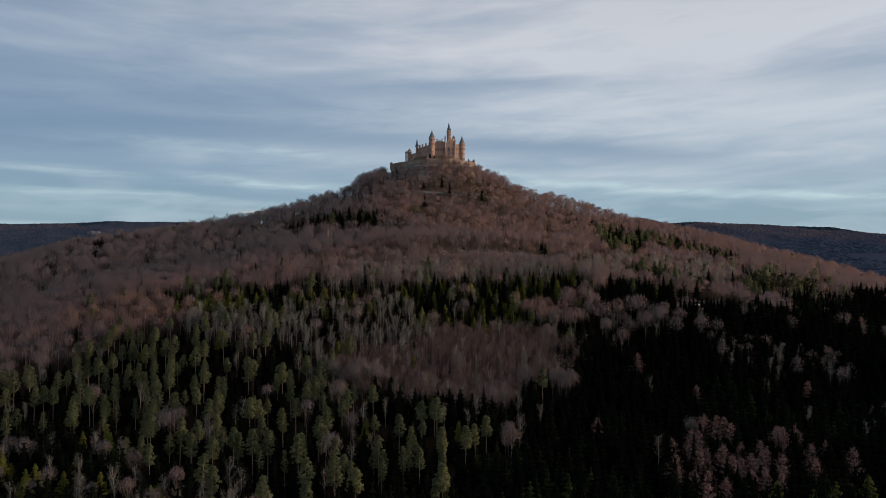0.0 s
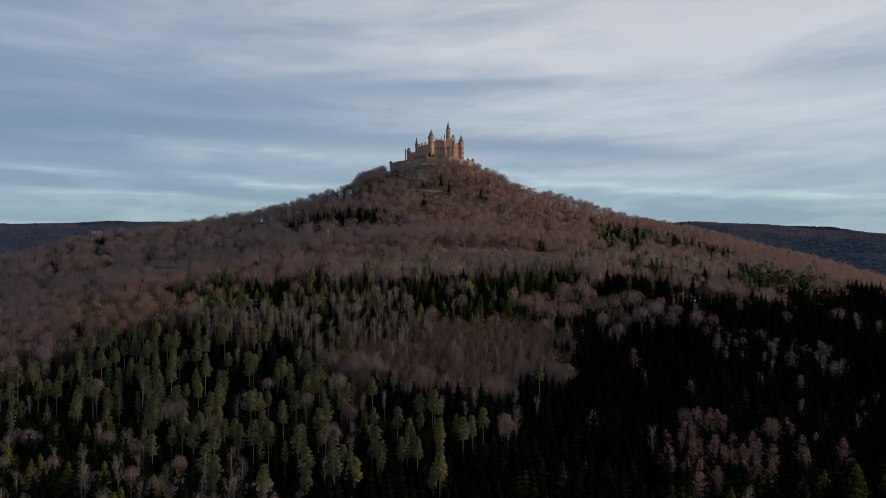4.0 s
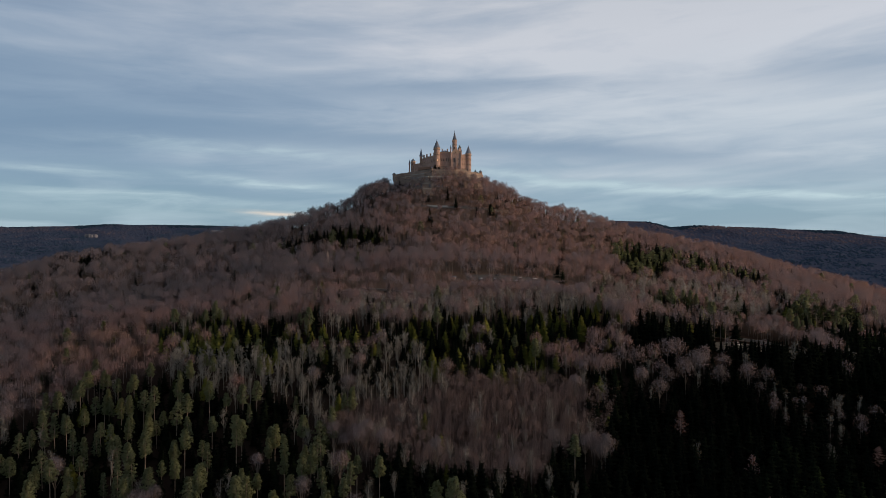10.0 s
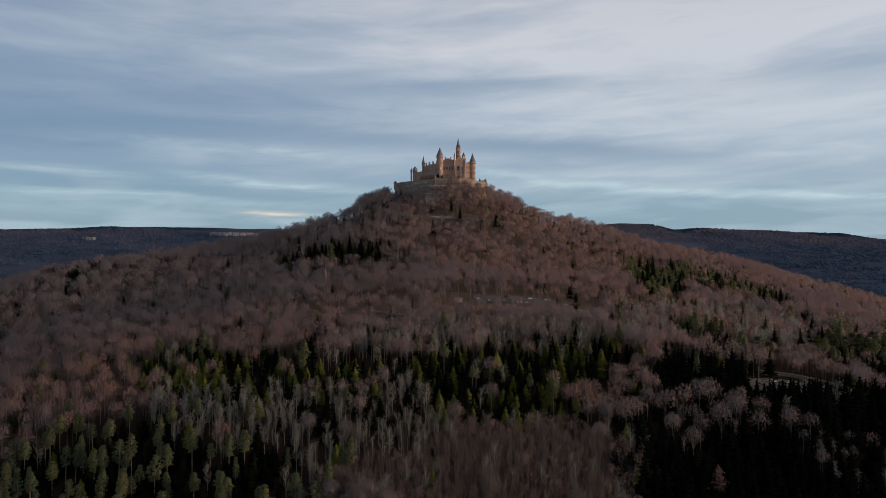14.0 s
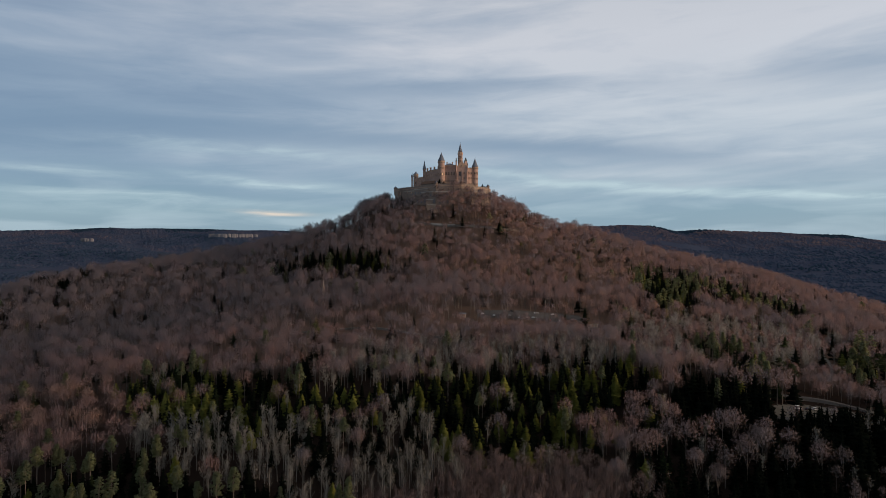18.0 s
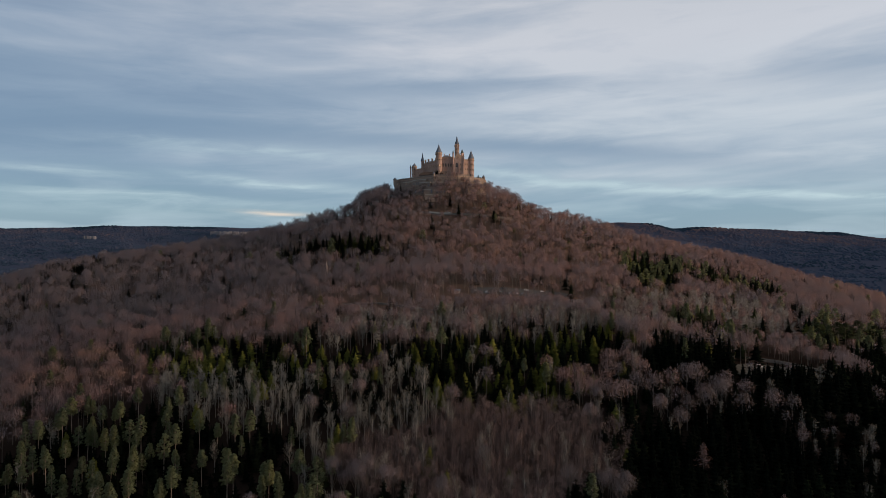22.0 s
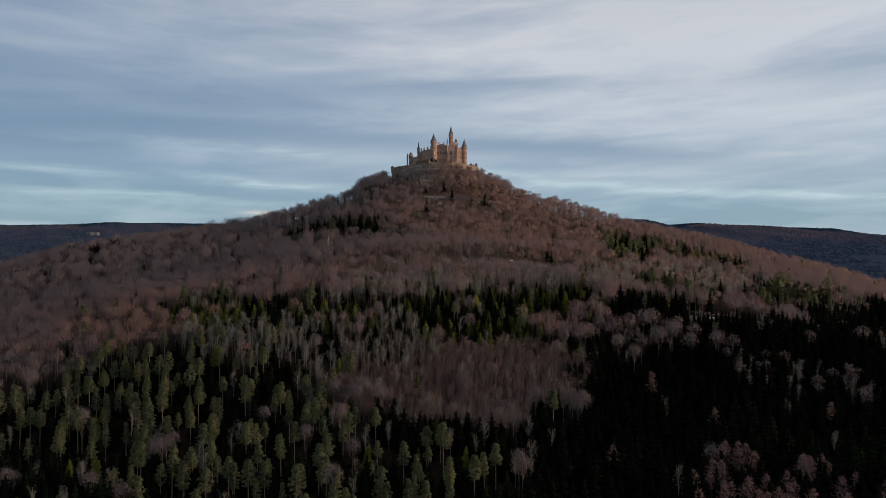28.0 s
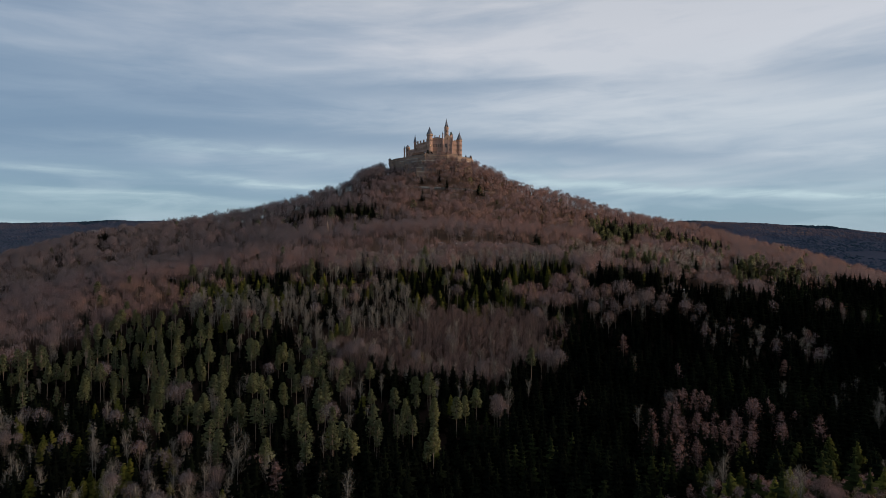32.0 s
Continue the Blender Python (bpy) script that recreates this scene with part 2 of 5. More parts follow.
class Soup:
    """Vertices, faces, normals and material slots of one mesh in the making."""

    def __init__(self):
        self.v, self.f, self.m, self.d, self.n = [], [], [], [], 0

    def add(self, v, f, slot=0, normal=None):
        """normal: the way each vertex faces, where a crown should shade as one soft body."""
        v, f = np.asarray(v, float).reshape(-1, 3), np.asarray(f, int).reshape(-1, 3)
        flat = np.cross(v[f[:, 1]] - v[f[:, 0]], v[f[:, 2]] - v[f[:, 0]])
        if normal is None:
            normal = np.zeros(v.shape)
            for k in range(3):
                np.add.at(normal, f[:, k], flat)
        else:
            normal = np.asarray(normal, float).reshape(-1, 3)
            back = (flat * normal[f].sum(1)).sum(1) < 0
            f = np.where(back[:, None], f[:, ::-1], f)
        self.d.append(unit(normal))
        self.v.append(v)
        self.f.append(f + self.n)
        self.m.append(np.full(len(f), slot, int))
        self.n += len(v)

    def tube(self, p0, p1, r0, r1, n=5, slot=0):
        p0, p1 = np.asarray(p0, float), np.asarray(p1, float)
        d = p1 - p0
        d = d / (np.linalg.norm(d) + 1e-9)
        a = np.cross(d, (0.3, 0.9, 0.1) if abs(d[2]) > 0.8 else (0, 0, 1.0))
        a /= np.linalg.norm(a)
        b = np.cross(d, a)
        th = np.arange(n) * 2 * np.pi / n
        ring = np.cos(th)[:, None] * a + np.sin(th)[:, None] * b
        f = []
        for k in range(n):
            j = (k + 1) % n
            f += [(k, j, n + j), (k, n + j, n + k)]
        self.add(np.vstack([p0 + ring * r0, p1 + ring * r1]), f, slot)

    def slivers(self, p0, p1, width, rng, slot=0, face=None):
        """Thin tapering blades from p0 to p1, twigs seen from afar; face: the way they turn and shade."""
        p0, p1 = np.asarray(p0, float), np.asarray(p1, float)
        d = p1 - p0
        turn = rng.normal(size=d.shape)
        side = np.cross(d, turn if face is None else face + 0.22 * turn)
        side /= np.linalg.norm(side, axis=1, keepdims=True) + 1e-9
        w = np.broadcast_to(np.asarray(width, float), (len(p0),))[:, None] / 2
        v = np.stack([p0 - side * w, p0 + side * w, p1], 1).reshape(-1, 3)
        self.add(v, np.arange(len(v)).reshape(-1, 3), slot, None if face is None else np.repeat(face + 0.15 * turn, 3, 0))

    def arrays(self):
        return np.vstack(self.v), np.vstack(self.f), np.concatenate(self.m), np.vstack(self.d)


def mesh_from(name, v, f, slots, mats, tint=None, normal=None):
    me = bpy.data.meshes.new(name)
    me.vertices.add(len(v))
    me.vertices.foreach_set("co", np.ascontiguousarray(v, np.float32).ravel())
    me.loops.add(len(f) * 3)
    me.loops.foreach_set("vertex_index", np.ascontiguousarray(f, np.int32).ravel())
    me.polygons.add(len(f))
    me.polygons.foreach_set("loop_start", np.arange(0, len(f) * 3, 3, dtype=np.int32))
    me.polygons.foreach_set("material_index", np.ascontiguousarray(slots, np.int32))
    for m in mats:
        me.materials.append(m)
    me.update(calc_edges=True)
    if tint is not None:
        me.attributes.new("tint", "FLOAT", "POINT").data.foreach_set("value", np.ascontiguousarray(tint, np.float32))
    if normal is not None:
        me.attributes.new("custom_normal", "FLOAT_VECTOR", "POINT").data.foreach_set("vector", np.ascontiguousarray(normal, np.float32).ravel())
        me.update()
    return me


def part(name, geo, mat, parent=None, label="", at=None):
    """Links one mesh, of faces with any number of corners, as ONE object under a thing or a part."""
    v, f = geo
    me = bpy.data.meshes.new(name)
    me.from_pydata([tuple(map(float, p)) for p in v], [], [tuple(q) for q in f])
    me.materials.append(mat)
    me.update()
    ob = new(name, me)
    if parent is not None:
        ob.parent = parent
    if at is not None:
        ob.matrix_basis = at
    return tagged(ob, label)


def join(*geos):
    v, f = [], []
    for gv, gf in geos:
        n = len(v)
        v += list(gv)
        f += [tuple(i + n for i in q) for q in gf]
    return v, f


def box(x0, x1, y0, y1, z0, z1):
    v = [(x, y, z) for z in (z0, z1) for y in (y0, y1) for x in (x0, x1)]
    return v, [(0, 2, 3, 1), (4, 5, 7, 6), (0, 1, 5, 4), (2, 6, 7, 3), (0, 4, 6, 2), (1, 3, 7, 5)]


def prism(points, z0, z1):
    n = len(points)
    v = [(x, y, z0) for x, y in points] + [(x, y, z1) for x, y in points]
    f = [tuple(range(n - 1, -1, -1)), tuple(range(n, 2 * n))]
    return v, f + [(k, (k + 1) % n, n + (k + 1) % n, n + k) for k in range(n)]


def lathe(profile, n=20, x=0.0, y=0.0):
    """A turned body from (radius, height) pairs, bottom first."""
    v, f = [], []
    for r, z in profile:
        v += [(x + r * math.cos(2 * math.pi * k / n), y + r * math.sin(2 * math.pi * k / n), z) for k in range(n)]
    for i in range(len(profile) - 1):
        for k in range(n):
            j = (k + 1) % n
            f.append((i * n + k, i * n + j, (i + 1) * n + j, (i + 1) * n + k))
    f.append(tuple(range(n - 1, -1, -1)))
    f.append(tuple(range((len(profile) - 1) * n, len(profile) * n)))
    return v, f


def moved(geo, m):
    return [tuple(m @ Vector(p)) for p in geo[0]], geo[1]


# ---- the ground ----
PEAK = (-12.0, 1080.0)
RADII = (0, 60, 100, 170, 240, 310, 400, 460, 560, 615, 680, 740, 900, 1300, 2200)
SLOPES = (  # heights of the hill along eight rays from its top: front, front right, right and on round
    (252, 248, 219, 184, 156, 139, 128, 108, 93, 73, 40, 27, 14, 22, 10),
    (252, 248, 224, 190, 164, 140, 118, 106, 92, 74, 56, 42, 18, 10, 5),
    (252, 248, 228, 205, 187, 163, 144, 130, 92, 76, 60, 46, 24, 10, 5),
    (252, 248, 230, 200, 180, 158, 135, 120, 100, 90, 80, 70, 40, 20, 5),
    (252, 248, 230, 200, 180, 158, 135, 120, 100, 90, 80, 70, 40, 20, 5),
    (252, 248, 232, 205, 184, 165, 150, 140, 120, 105, 90, 75, 45, 20, 5),
    (252, 248, 240, 208, 184, 166, 153, 146, 132, 118, 98, 84, 45, 15, 5),
    (252, 248, 225, 190, 162, 137, 111, 95, 72, 58, 44, 33, 14, 8, 5),
)
RIDGE_X = (-4500, -3260, -3010, -2430, -1600, -970, 300, 957, 1100, 1311, 1453, 1595, 2161, 2515, 2756, 3300, 4500)
RIDGE_Z = (307, 311, 310, 328, 315, 299, 300, 318, 328, 322, 283, 292, 276, 262, 226, 180, 170)


def wave(x, y, size, seed=0.0):
    """Smooth uneven relief between -1 and 1."""
    a, b = x / size * 6.283, y / size * 6.283
    return (np.sin(a + 1.7 * np.sin(b * 0.61 + seed) + seed) + np.sin(b * 0.93 + 1.3 * np.sin(a * 0.7 + 2.1 * seed) + 1.1 + seed) + np.sin((a + b) * 0.57 + seed * 3.3)) / 3


def height(x, y):
    x, y = np.asarray(x, float), np.asarray(y, float)
    dx, dy = x - PEAK[0], y - PEAK[1]
    r = np.hypot(dx, dy)
    a = (np.arctan2(dx, -dy) / (2 * np.pi) * 8) % 8
    i = np.floor(a).astype(int) % 8
    w = a - np.floor(a)
    w = w * w * (3 - 2 * w)
    rays = np.stack([np.interp(r, RADII, s) for s in SLOPES])
    z = np.take_along_axis(rays, i[None], 0)[0] * (1 - w) + np.take_along_axis(rays, ((i + 1) % 8)[None], 0)[0] * w
    z = z + 32 * np.exp(-((x - 135) / 75) ** 2 - ((y - 165) / 60) ** 2) + 13 * np.exp(-((x - 170) / 85) ** 2 - ((y - 480) / 60) ** 2)
    z = z + wave(x, y, 190.0) * 2.2 * np.clip((r - 80) / 150, 0, 1) + wave(x, y, 60.0, 2.0) * 0.8 * np.clip((r - 80) / 150, 0, 1)
    # the far plateau and its wooded scarp
    top = np.interp(x, RIDGE_X, RIDGE_Z) + wave(x, y, 420.0, 1.0) * 4
    edge = 4750 - 650 * np.clip((x + 200) / 1100, 0, 1) + 60 * wave(x, y, 900.0, 4.0)
    s = np.clip((y - (edge - 1900)) / 1900, 0, 1)
    s = 0.55 * s + 0.45 * s ** 3 + 0.05 * np.sin(s * 14 + x / 300.0) * s * (1 - s) * 4
    far = s * top + wave(x, y, 260.0, 5.0) * 8 * np.clip(s * 4, 0, 1) * np.clip((1 - s) * 6, 0, 1)
    # unseen ridge added beside the valley to keep the low sun off the near woods
    along, off = 0.245 * x + 0.969 * y, 0.969 * x - 0.245 * y
    back = 195 * np.exp(-((off - 690) / 140) ** 2) * (0.92 + 0.08 * wave(x, y, 500.0, 2.5)) / (1 + np.exp((along - 820) / 60)) / (1 + np.exp((278 - along) / 14))
    return np.maximum(np.maximum(z, far + 4 * np.clip(s * 20, 0, 1)), back)


def axis(lo, hi, a, b, fine, coarse):
    return np.concatenate([np.arange(lo, a, coarse), np.arange(a, b, fine), np.arange(b, hi + coarse, coarse)])


def build_ground():
    xs, ys = axis(-4400, 4400, -720, 720, 9.0, 70.0), axis(-2500, 4930, -40, 1320, 9.0, 50.0)
    X, Y = np.meshgrid(xs, ys)
    Z = height(X, Y)
    v = np.stack([X, Y, Z], -1).reshape(-1, 3)
    n = len(xs)
    k = (np.arange(len(ys) - 1)[:, None] * n + np.arange(n - 1)).ravel()
    f = np.vstack([np.stack([k, k + 1, k + n + 1], 1), np.stack([k, k + n + 1, k + n], 1)])
    mid = v[f].mean(1)
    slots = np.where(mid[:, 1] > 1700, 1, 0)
    # lower slopes: needle litter, darkened further in its tint for the crowns' shade
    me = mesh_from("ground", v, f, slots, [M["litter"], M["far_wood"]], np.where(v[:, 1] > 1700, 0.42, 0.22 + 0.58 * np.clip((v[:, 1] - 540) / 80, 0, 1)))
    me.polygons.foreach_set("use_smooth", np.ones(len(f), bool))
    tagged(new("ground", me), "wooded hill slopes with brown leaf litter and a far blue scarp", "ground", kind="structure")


build_ground()


# ---- the castle ----
COURT = 270.0
WINDOWS = {}


def window_geo(w, h, arch):
    """Frame and pane of a window, upright in x and z, facing -y, sill at z = 0."""
    def outline(a, b):
        pts = [(-a, 0 - (a - w / 2)), (a, 0 - (a - w / 2))]
        if arch:
            zc = h - w / 2
            pts += [(a * math.cos(t), zc + a * 1.15 * math.sin(t)) for t in np.linspace(0, math.pi, 9)]
        else:
            pts += [(a, b), (-a, b)]
        return pts

    o, i = outline(w / 2 + 0.28, h + 0.28), outline(w / 2, h)
    n = len(o)
    v = [(x, -0.28, z) for x, z in o] + [(x, -0.28, z) for x, z in i] + [(x, 0.1, z) for x, z in o] + [(x, -0.04, z) for x, z in i]
    f = []
    for k in range(n):
        j = (k + 1) % n
        f += [(k, j, n + j, n + k), (2 * n + k, 2 * n + j, j, k), (n + k, n + j, 3 * n + j, 3 * n + k)]
    frame_ = (v, f)
    bars = join(box(-0.09, 0.09, -0.22, -0.03, 0, h - 0.1), box(-w / 2, w / 2, -0.20, -0.03, h * 0.52, h * 0.52 + 0.16))
    sill = box(-w / 2 - 0.45, w / 2 + 0.45, -0.5, 0.1, -0.62, -0.30)
    pane = ([(x, -0.06, z) for x, z in i], [tuple(range(n))])
    return join(frame_, bars), sill, pane


def window(parent, x, y, z, deg, w=1.5, h=3.2, arch=True, glows=False):
    """A window set in a wall that faces deg (0: towards -y, turning left to right)."""
    key = (w, h, arch)
    if key not in WINDOWS:
        meshes = []
        for name, (v, f), mat in zip(("window", "sill", "pane"), window_geo(w, h, arch), (M["trim"], M["trim"], M["glass"])):
            me = bpy.data.meshes.new(name)
            me.from_pydata(v, [], f)
            me.materials.append(mat)
            meshes.append(me)
        WINDOWS[key] = meshes
    a, b, c = WINDOWS[key]
    if glows:
        c = c.copy()
        c.materials[0] = M["glowing"]
    win = new("window", a)
    win.parent = parent
    win.matrix_basis = pose(x, y, z, 0, 0, deg)
    new("sill", b).parent = win
    tagged(new("pane", c), "glowing window pane" if glows else "dark glass pane").parent = win
    return win


def crenels(points, z, size=1.25, tall=1.5, thick=0.7, closed=True):
    """Merlons along a wall top, with a low wall between them."""
    out = []
    pts = list(points) + ([points[0]] if closed else [])
    for (x0, y0), (x1, y1) in zip(pts, pts[1:]):
        d = math.hypot(x1 - x0, y1 - y0)
        if d < 0.5:
            continue
        ang = math.atan2(y1 - y0, x1 - x0)
        base = Matrix.Translation((x0, y0, z)) @ Matrix.Rotation(ang, 4, "Z")
        out.append(moved(box(0, d, 0.0, thick, -0.4, 0.7), base))
        n = max(1, int(d / (2 * size)))
        for k in range(n):
            c = d * (k + 0.5) / n
            out.append(moved(box(c - size / 2, c + size / 2, -0.06, thick - 0.06, 0.65, tall), base))
    return join(*out)


def ring(x, y, r, n=24, start=0.0):
    return [(x + r * math.cos(2 * math.pi * k / n + start), y + r * math.sin(2 * math.pi * k / n + start)) for k in range(n)]


def rect(x0, x1, y0, y1):
    return [(x0, y0), (x1, y0), (x1, y1), (x0, y1)]


def thing(name, label, category, group=""):
    return tagged(new(name), label, category, group)


def round_tower(x, y, r, z0, z1, tip, label, sides=24, roof="slate", windows=(), flare=0.42, name="round_tower", win=(1.2, 2.6), mat="stone", finial=2.2):
    t = thing(name, label, "castle tower", "castle towers")
    part("shaft", lathe([(r * 1.12, z0), (r * 1.02, z0 + 4), (r, z0 + 7), (r * 0.97, z1 - 3.4)], sides, x, y), M[mat], t)
    part("string_course", lathe([(r * 1.0, z1 - 9.6), (r * 1.06, z1 - 9.4), (r * 1.06, z1 - 9.0), (r * 0.99, z1 - 8.8)], sides, x, y), M["trim"], t)
    part("gallery", lathe([(r * 0.97, z1 - 3.6), (r + flare * 0.7, z1 - 2.2), (r + flare, z1 - 1.9), (r + flare, z1), (r * 0.8, z1 + 0.05)], sides, x, y), M["trim"], t)
    corb = [moved(box(-0.22, 0.22, -flare - 0.12, 0.3, z1 - 3.3, z1 - 2.15), Matrix.Translation((x, y, 0)) @ Matrix.Rotation(2 * math.pi * k / 20, 4, "Z") @ Matrix.Translation((0, -r, 0))) for k in range(20)]
    tagged(part("corbels", join(*corb), M["stone_dark"], t), kind="stuff")
    h = tip - z1
    roof_ob = part("roof", lathe([(r + flare + 0.2, z1 - 0.2), (r + flare + 0.12, z1), (r * 0.80, z1 + h * 0.24), (r * 0.40, z1 + h * 0.60), (0.14, tip - finial * 0.4), (0.1, tip - finial * 0.4)], sides, x, y), M[roof], t)
    part("finial", lathe([(0.13, tip - finial * 0.5), (0.12, tip - 0.8), (0.34, tip - 0.55), (0.12, tip - 0.3), (0.03, tip + 0.6)], 8, x, y), M["iron"], roof_ob)
    for deg, z, glows in windows:
        a = radians(deg)
        window(t, x + math.sin(a) * r * 0.985, y - math.cos(a) * r * 0.985, z, deg, win[0], win[1], True, glows)
    return t


def pinnacle(parent, x, y, z0, z1, tip, r=0.9, mat="stone"):
    p = part("pinnacle", lathe([(r, z0), (r, z1 - 0.8), (r * 1.25, z1 - 0.5), (r * 1.25, z1), (r * 0.9, z1 + 0.05)], 8, x, y), M[mat], parent)
    part("cap", lathe([(r * 1.15, z1), (r * 0.5, z1 + (tip - z1) * 0.5), (0.06, tip)], 8, x, y), M["copper"], p)
    return p


def hip_roof(x0, x1, y0, y1, z0, z1, inset=0.42):
    w = min(x1 - x0, y1 - y0) * inset
    v = [(x0, y0, z0), (x1, y0, z0), (x1, y1, z0), (x0, y1, z0), (x0 + w, (y0 + y1) / 2, z1), (x1 - w, (y0 + y1) / 2, z1)]
    return v, [(0, 1, 5, 4), (1, 2, 5), (2, 3, 4, 5), (3, 0, 4), (3, 2, 1, 0)]


def build_castle():
    # bastions round the court
    outer = [(-92, 1092), (-80, 1070), (-56, 1046), (-33, 1030), (-30, 1026), (6, 1026), (24, 1034), (46, 1056), (52, 1085), (40, 1118), (-20, 1136), (-88, 1128)]
    b = thing("bastion_wall", "tall weathered sandstone bastion walls round the castle court", "castle wall")
    n = len(outer)
    cx, cy = -20.0, 1080.0
    base = [(cx + (x - cx) * 1.035, cy + (y - cy) * 1.05) for x, y in outer]
    tops = (272.4, 272.4, 272.8, 273.4, 274.2, 274.2, 271.5, 271.2, 271.2, 271, 271, 272)
    for k in range(n):
        j = (k + 1) % n
        z = tops[k]
        (x0, y0), (x1, y1) = outer[k], outer[j]
        (a0, c0), (a1, c1) = base[k], base[j]
        (i0, d0), (i1, d1) = [(cx + (x - cx) * 0.96, cy + (y - cy) * 0.96) for x, y in (outer[k], outer[j])]
        v = [(a0, c0, 222), (a1, c1, 222), (x1, y1, z), (x0, y0, z), (i0, d0, z), (i1, d1, z), (i0, d0, 222), (i1, d1, 222)]
        w = part("wall", (v, [(0, 1, 2, 3), (3, 2, 5, 4), (4, 5, 7, 6), (0, 3, 4, 6), (1, 7, 5, 2)]), M["stone_dark"], b)
        part("parapet", crenels([(x0, y0), (x1, y1)], z, 1.6, 1.3, 0.8, False), M["stone_dark"], w)
        d = math.hypot(x1 - x0, y1 - y0)
        ang = math.atan2(y1 - y0, x1 - x0)
        m = Matrix.Translation((x0, y0, 0)) @ Matrix.Rotation(ang, 4, "Z")
        part("string_course", moved(box(0, d, -0.55, 0.2, z - 2.2, z - 1.7), m), M["trim"], w)
        for q in range(1, int(d / 9) + 1):
            s = d * q / (int(d / 9) + 1)
            v = [(s - 0.8, -2.6, 222), (s + 0.8, -2.6, 222), (s + 0.8, 0.3, 222), (s - 0.8, 0.3, 222), (s - 0.7, -0.35, z - 3), (s + 0.7, -0.35, z - 3), (s + 0.7, 0.3, z - 2.4), (s - 0.7, 0.3, z - 2.4)]
            part("buttress", moved((v, [(0, 3, 2, 1), (4, 5, 6, 7), (0, 1, 5, 4), (1, 2, 6, 5), (2, 3, 7, 6), (3, 0, 4, 7)]), m), M["stone_dark"], w)
            window(w, x0 + math.cos(ang) * (s + 3.6) + math.sin(ang) * 0.95, y0 + math.sin(ang) * (s + 3.6) - math.cos(ang) * 0.95, z - 8.5, math.degrees(ang), 1.6, 3.0, True)
    stage = thing("bastion_terrace", "stepped stone terrace walls with pale coping below the wing", "castle wall")
    for (x0, y0), (x1, y1), z0, z1 in (((-78, 1072), (-58, 1050), 246, 266.5), ((-60, 1050), (-40, 1032), 244, 268.0), ((-50, 1038), (-33, 1025), 240, 263.0), ((-31, 1022), (-12, 1020), 240, 262.5), ((18, 1026), (40, 1046), 240, 264.0)):
        d, ang = math.hypot(x1 - x0, y1 - y0), math.atan2(y1 - y0, x1 - x0)
        m = Matrix.Translation((x0, y0, 0)) @ Matrix.Rotation(ang, 4, "Z")
        w = part("wall", moved(box(0, d, -2.5, 2.5, z0 - 14, z1), m), M["stone_dark"], stage)
        part("coping", moved(box(-0.2, d + 0.2, -2.8, -1.9, z1, z1 + 0.9), m), M["plaster"], w, "pale stone coping")
        for q in range(int(d / 5)):
            # dark slabs on the wall face stand for the shade inside arched recesses
            part("niche", moved(box(2 + q * 5, 3.6 + q * 5, -2.62, -2.4, z1 - 6.5, z1 - 3.0), m), M["slate"], w, "dark slab, recess shade in its colour")
    court = part("castle_court", prism([(cx + (x - cx) * 0.965, cy + (y - cy) * 0.965) for x, y in outer], 262, COURT), M["gravel"])
    tagged(court, "gravel court on top of the castle bastions", "courtyard", kind="structure")
    # lower outwork in front, with the ramp walls
    o = thing("outwork_wall", "lower weathered stone outwork wall below the bastions", "castle wall")
    line = [(-84, 1064), (-62, 1036), (-40, 1020), (-30, 1013), (-8, 1012)]
    for k in range(4):
        (x0, y0), (x1, y1) = line[k], line[k + 1]
        d, ang = math.hypot(x1 - x0, y1 - y0), math.atan2(y1 - y0, x1 - x0)
        m = Matrix.Translation((x0, y0, 0)) @ Matrix.Rotation(ang, 4, "Z")
        w = part("wall", moved(box(0, d, 0, 1.4, 215, 259 - k * 1.5), m), M["stone_dark"], o)
        part("parapet", crenels([(x0, y0), (x1, y1)], 259 - k * 1.5, 1.6, 1.2, 0.8, False), M["stone_dark"], w)
        for q in range(1, 4):
            # a dark slab gives each blind arch its shade by colour
            part("arch", moved(join(box(d * q / 4 - 1.1, d * q / 4 + 1.1, -0.25, 0.3, 249 - k, 253.5 - k)), m), M["slate"], w, "dark slab, blind arch shade in its colour")
    for x, y, r, z1, tip in ((-92, 1094, 2.4, 275.0, 278.0), (46, 1058, 2.0, 274.5, 277.5), (-29.5, 1026.5, 1.7, 276.5, 279.0)):
        t = thing("wall_turret", "small round stone turret on the bastion corner", "turret", "bastion turrets")
        part("shaft", lathe([(r * 0.5, z1 - 12), (r, z1 - 8.5), (r, z1 - 1.2), (r * 1.2, z1 - 0.8), (r * 1.2, z1)], 14, x, y), M["stone_dark"], t)
        part("roof", lathe([(r * 1.3, z1), (r * 0.5, (z1 + tip) / 2 + 0.3), (0.08, tip)], 14, x, y), M["slate"], t)
        for deg in (-40, 20, 70):
            a = radians(deg)
            window(t, x + math.sin(a) * r, y - math.cos(a) * r, z1 - 4, deg, 0.6, 1.6, False)
    # ramp walls zigzagging down from the bastions
    rw = thing("ramp_wall", "pale stone ramp walls zigzagging below the bastions", "castle wall")
    for x0, y0, x1, y1, z in ((-44, 1015, -28, 1015.5, 251.0), (-42, 1007, -30, 1008, 243.5), (-36, 999, -27, 1000, 237.0)):
        d, ang = math.hypot(x1 - x0, y1 - y0), math.atan2(y1 - y0, x1 - x0)
        m = Matrix.Translation((x0, y0, 0)) @ Matrix.Rotation(ang, 4, "Z")
        w = part("wall", moved(box(0, d, 0, 1.2, z - 12, z), m), M["stone_dark"], rw)
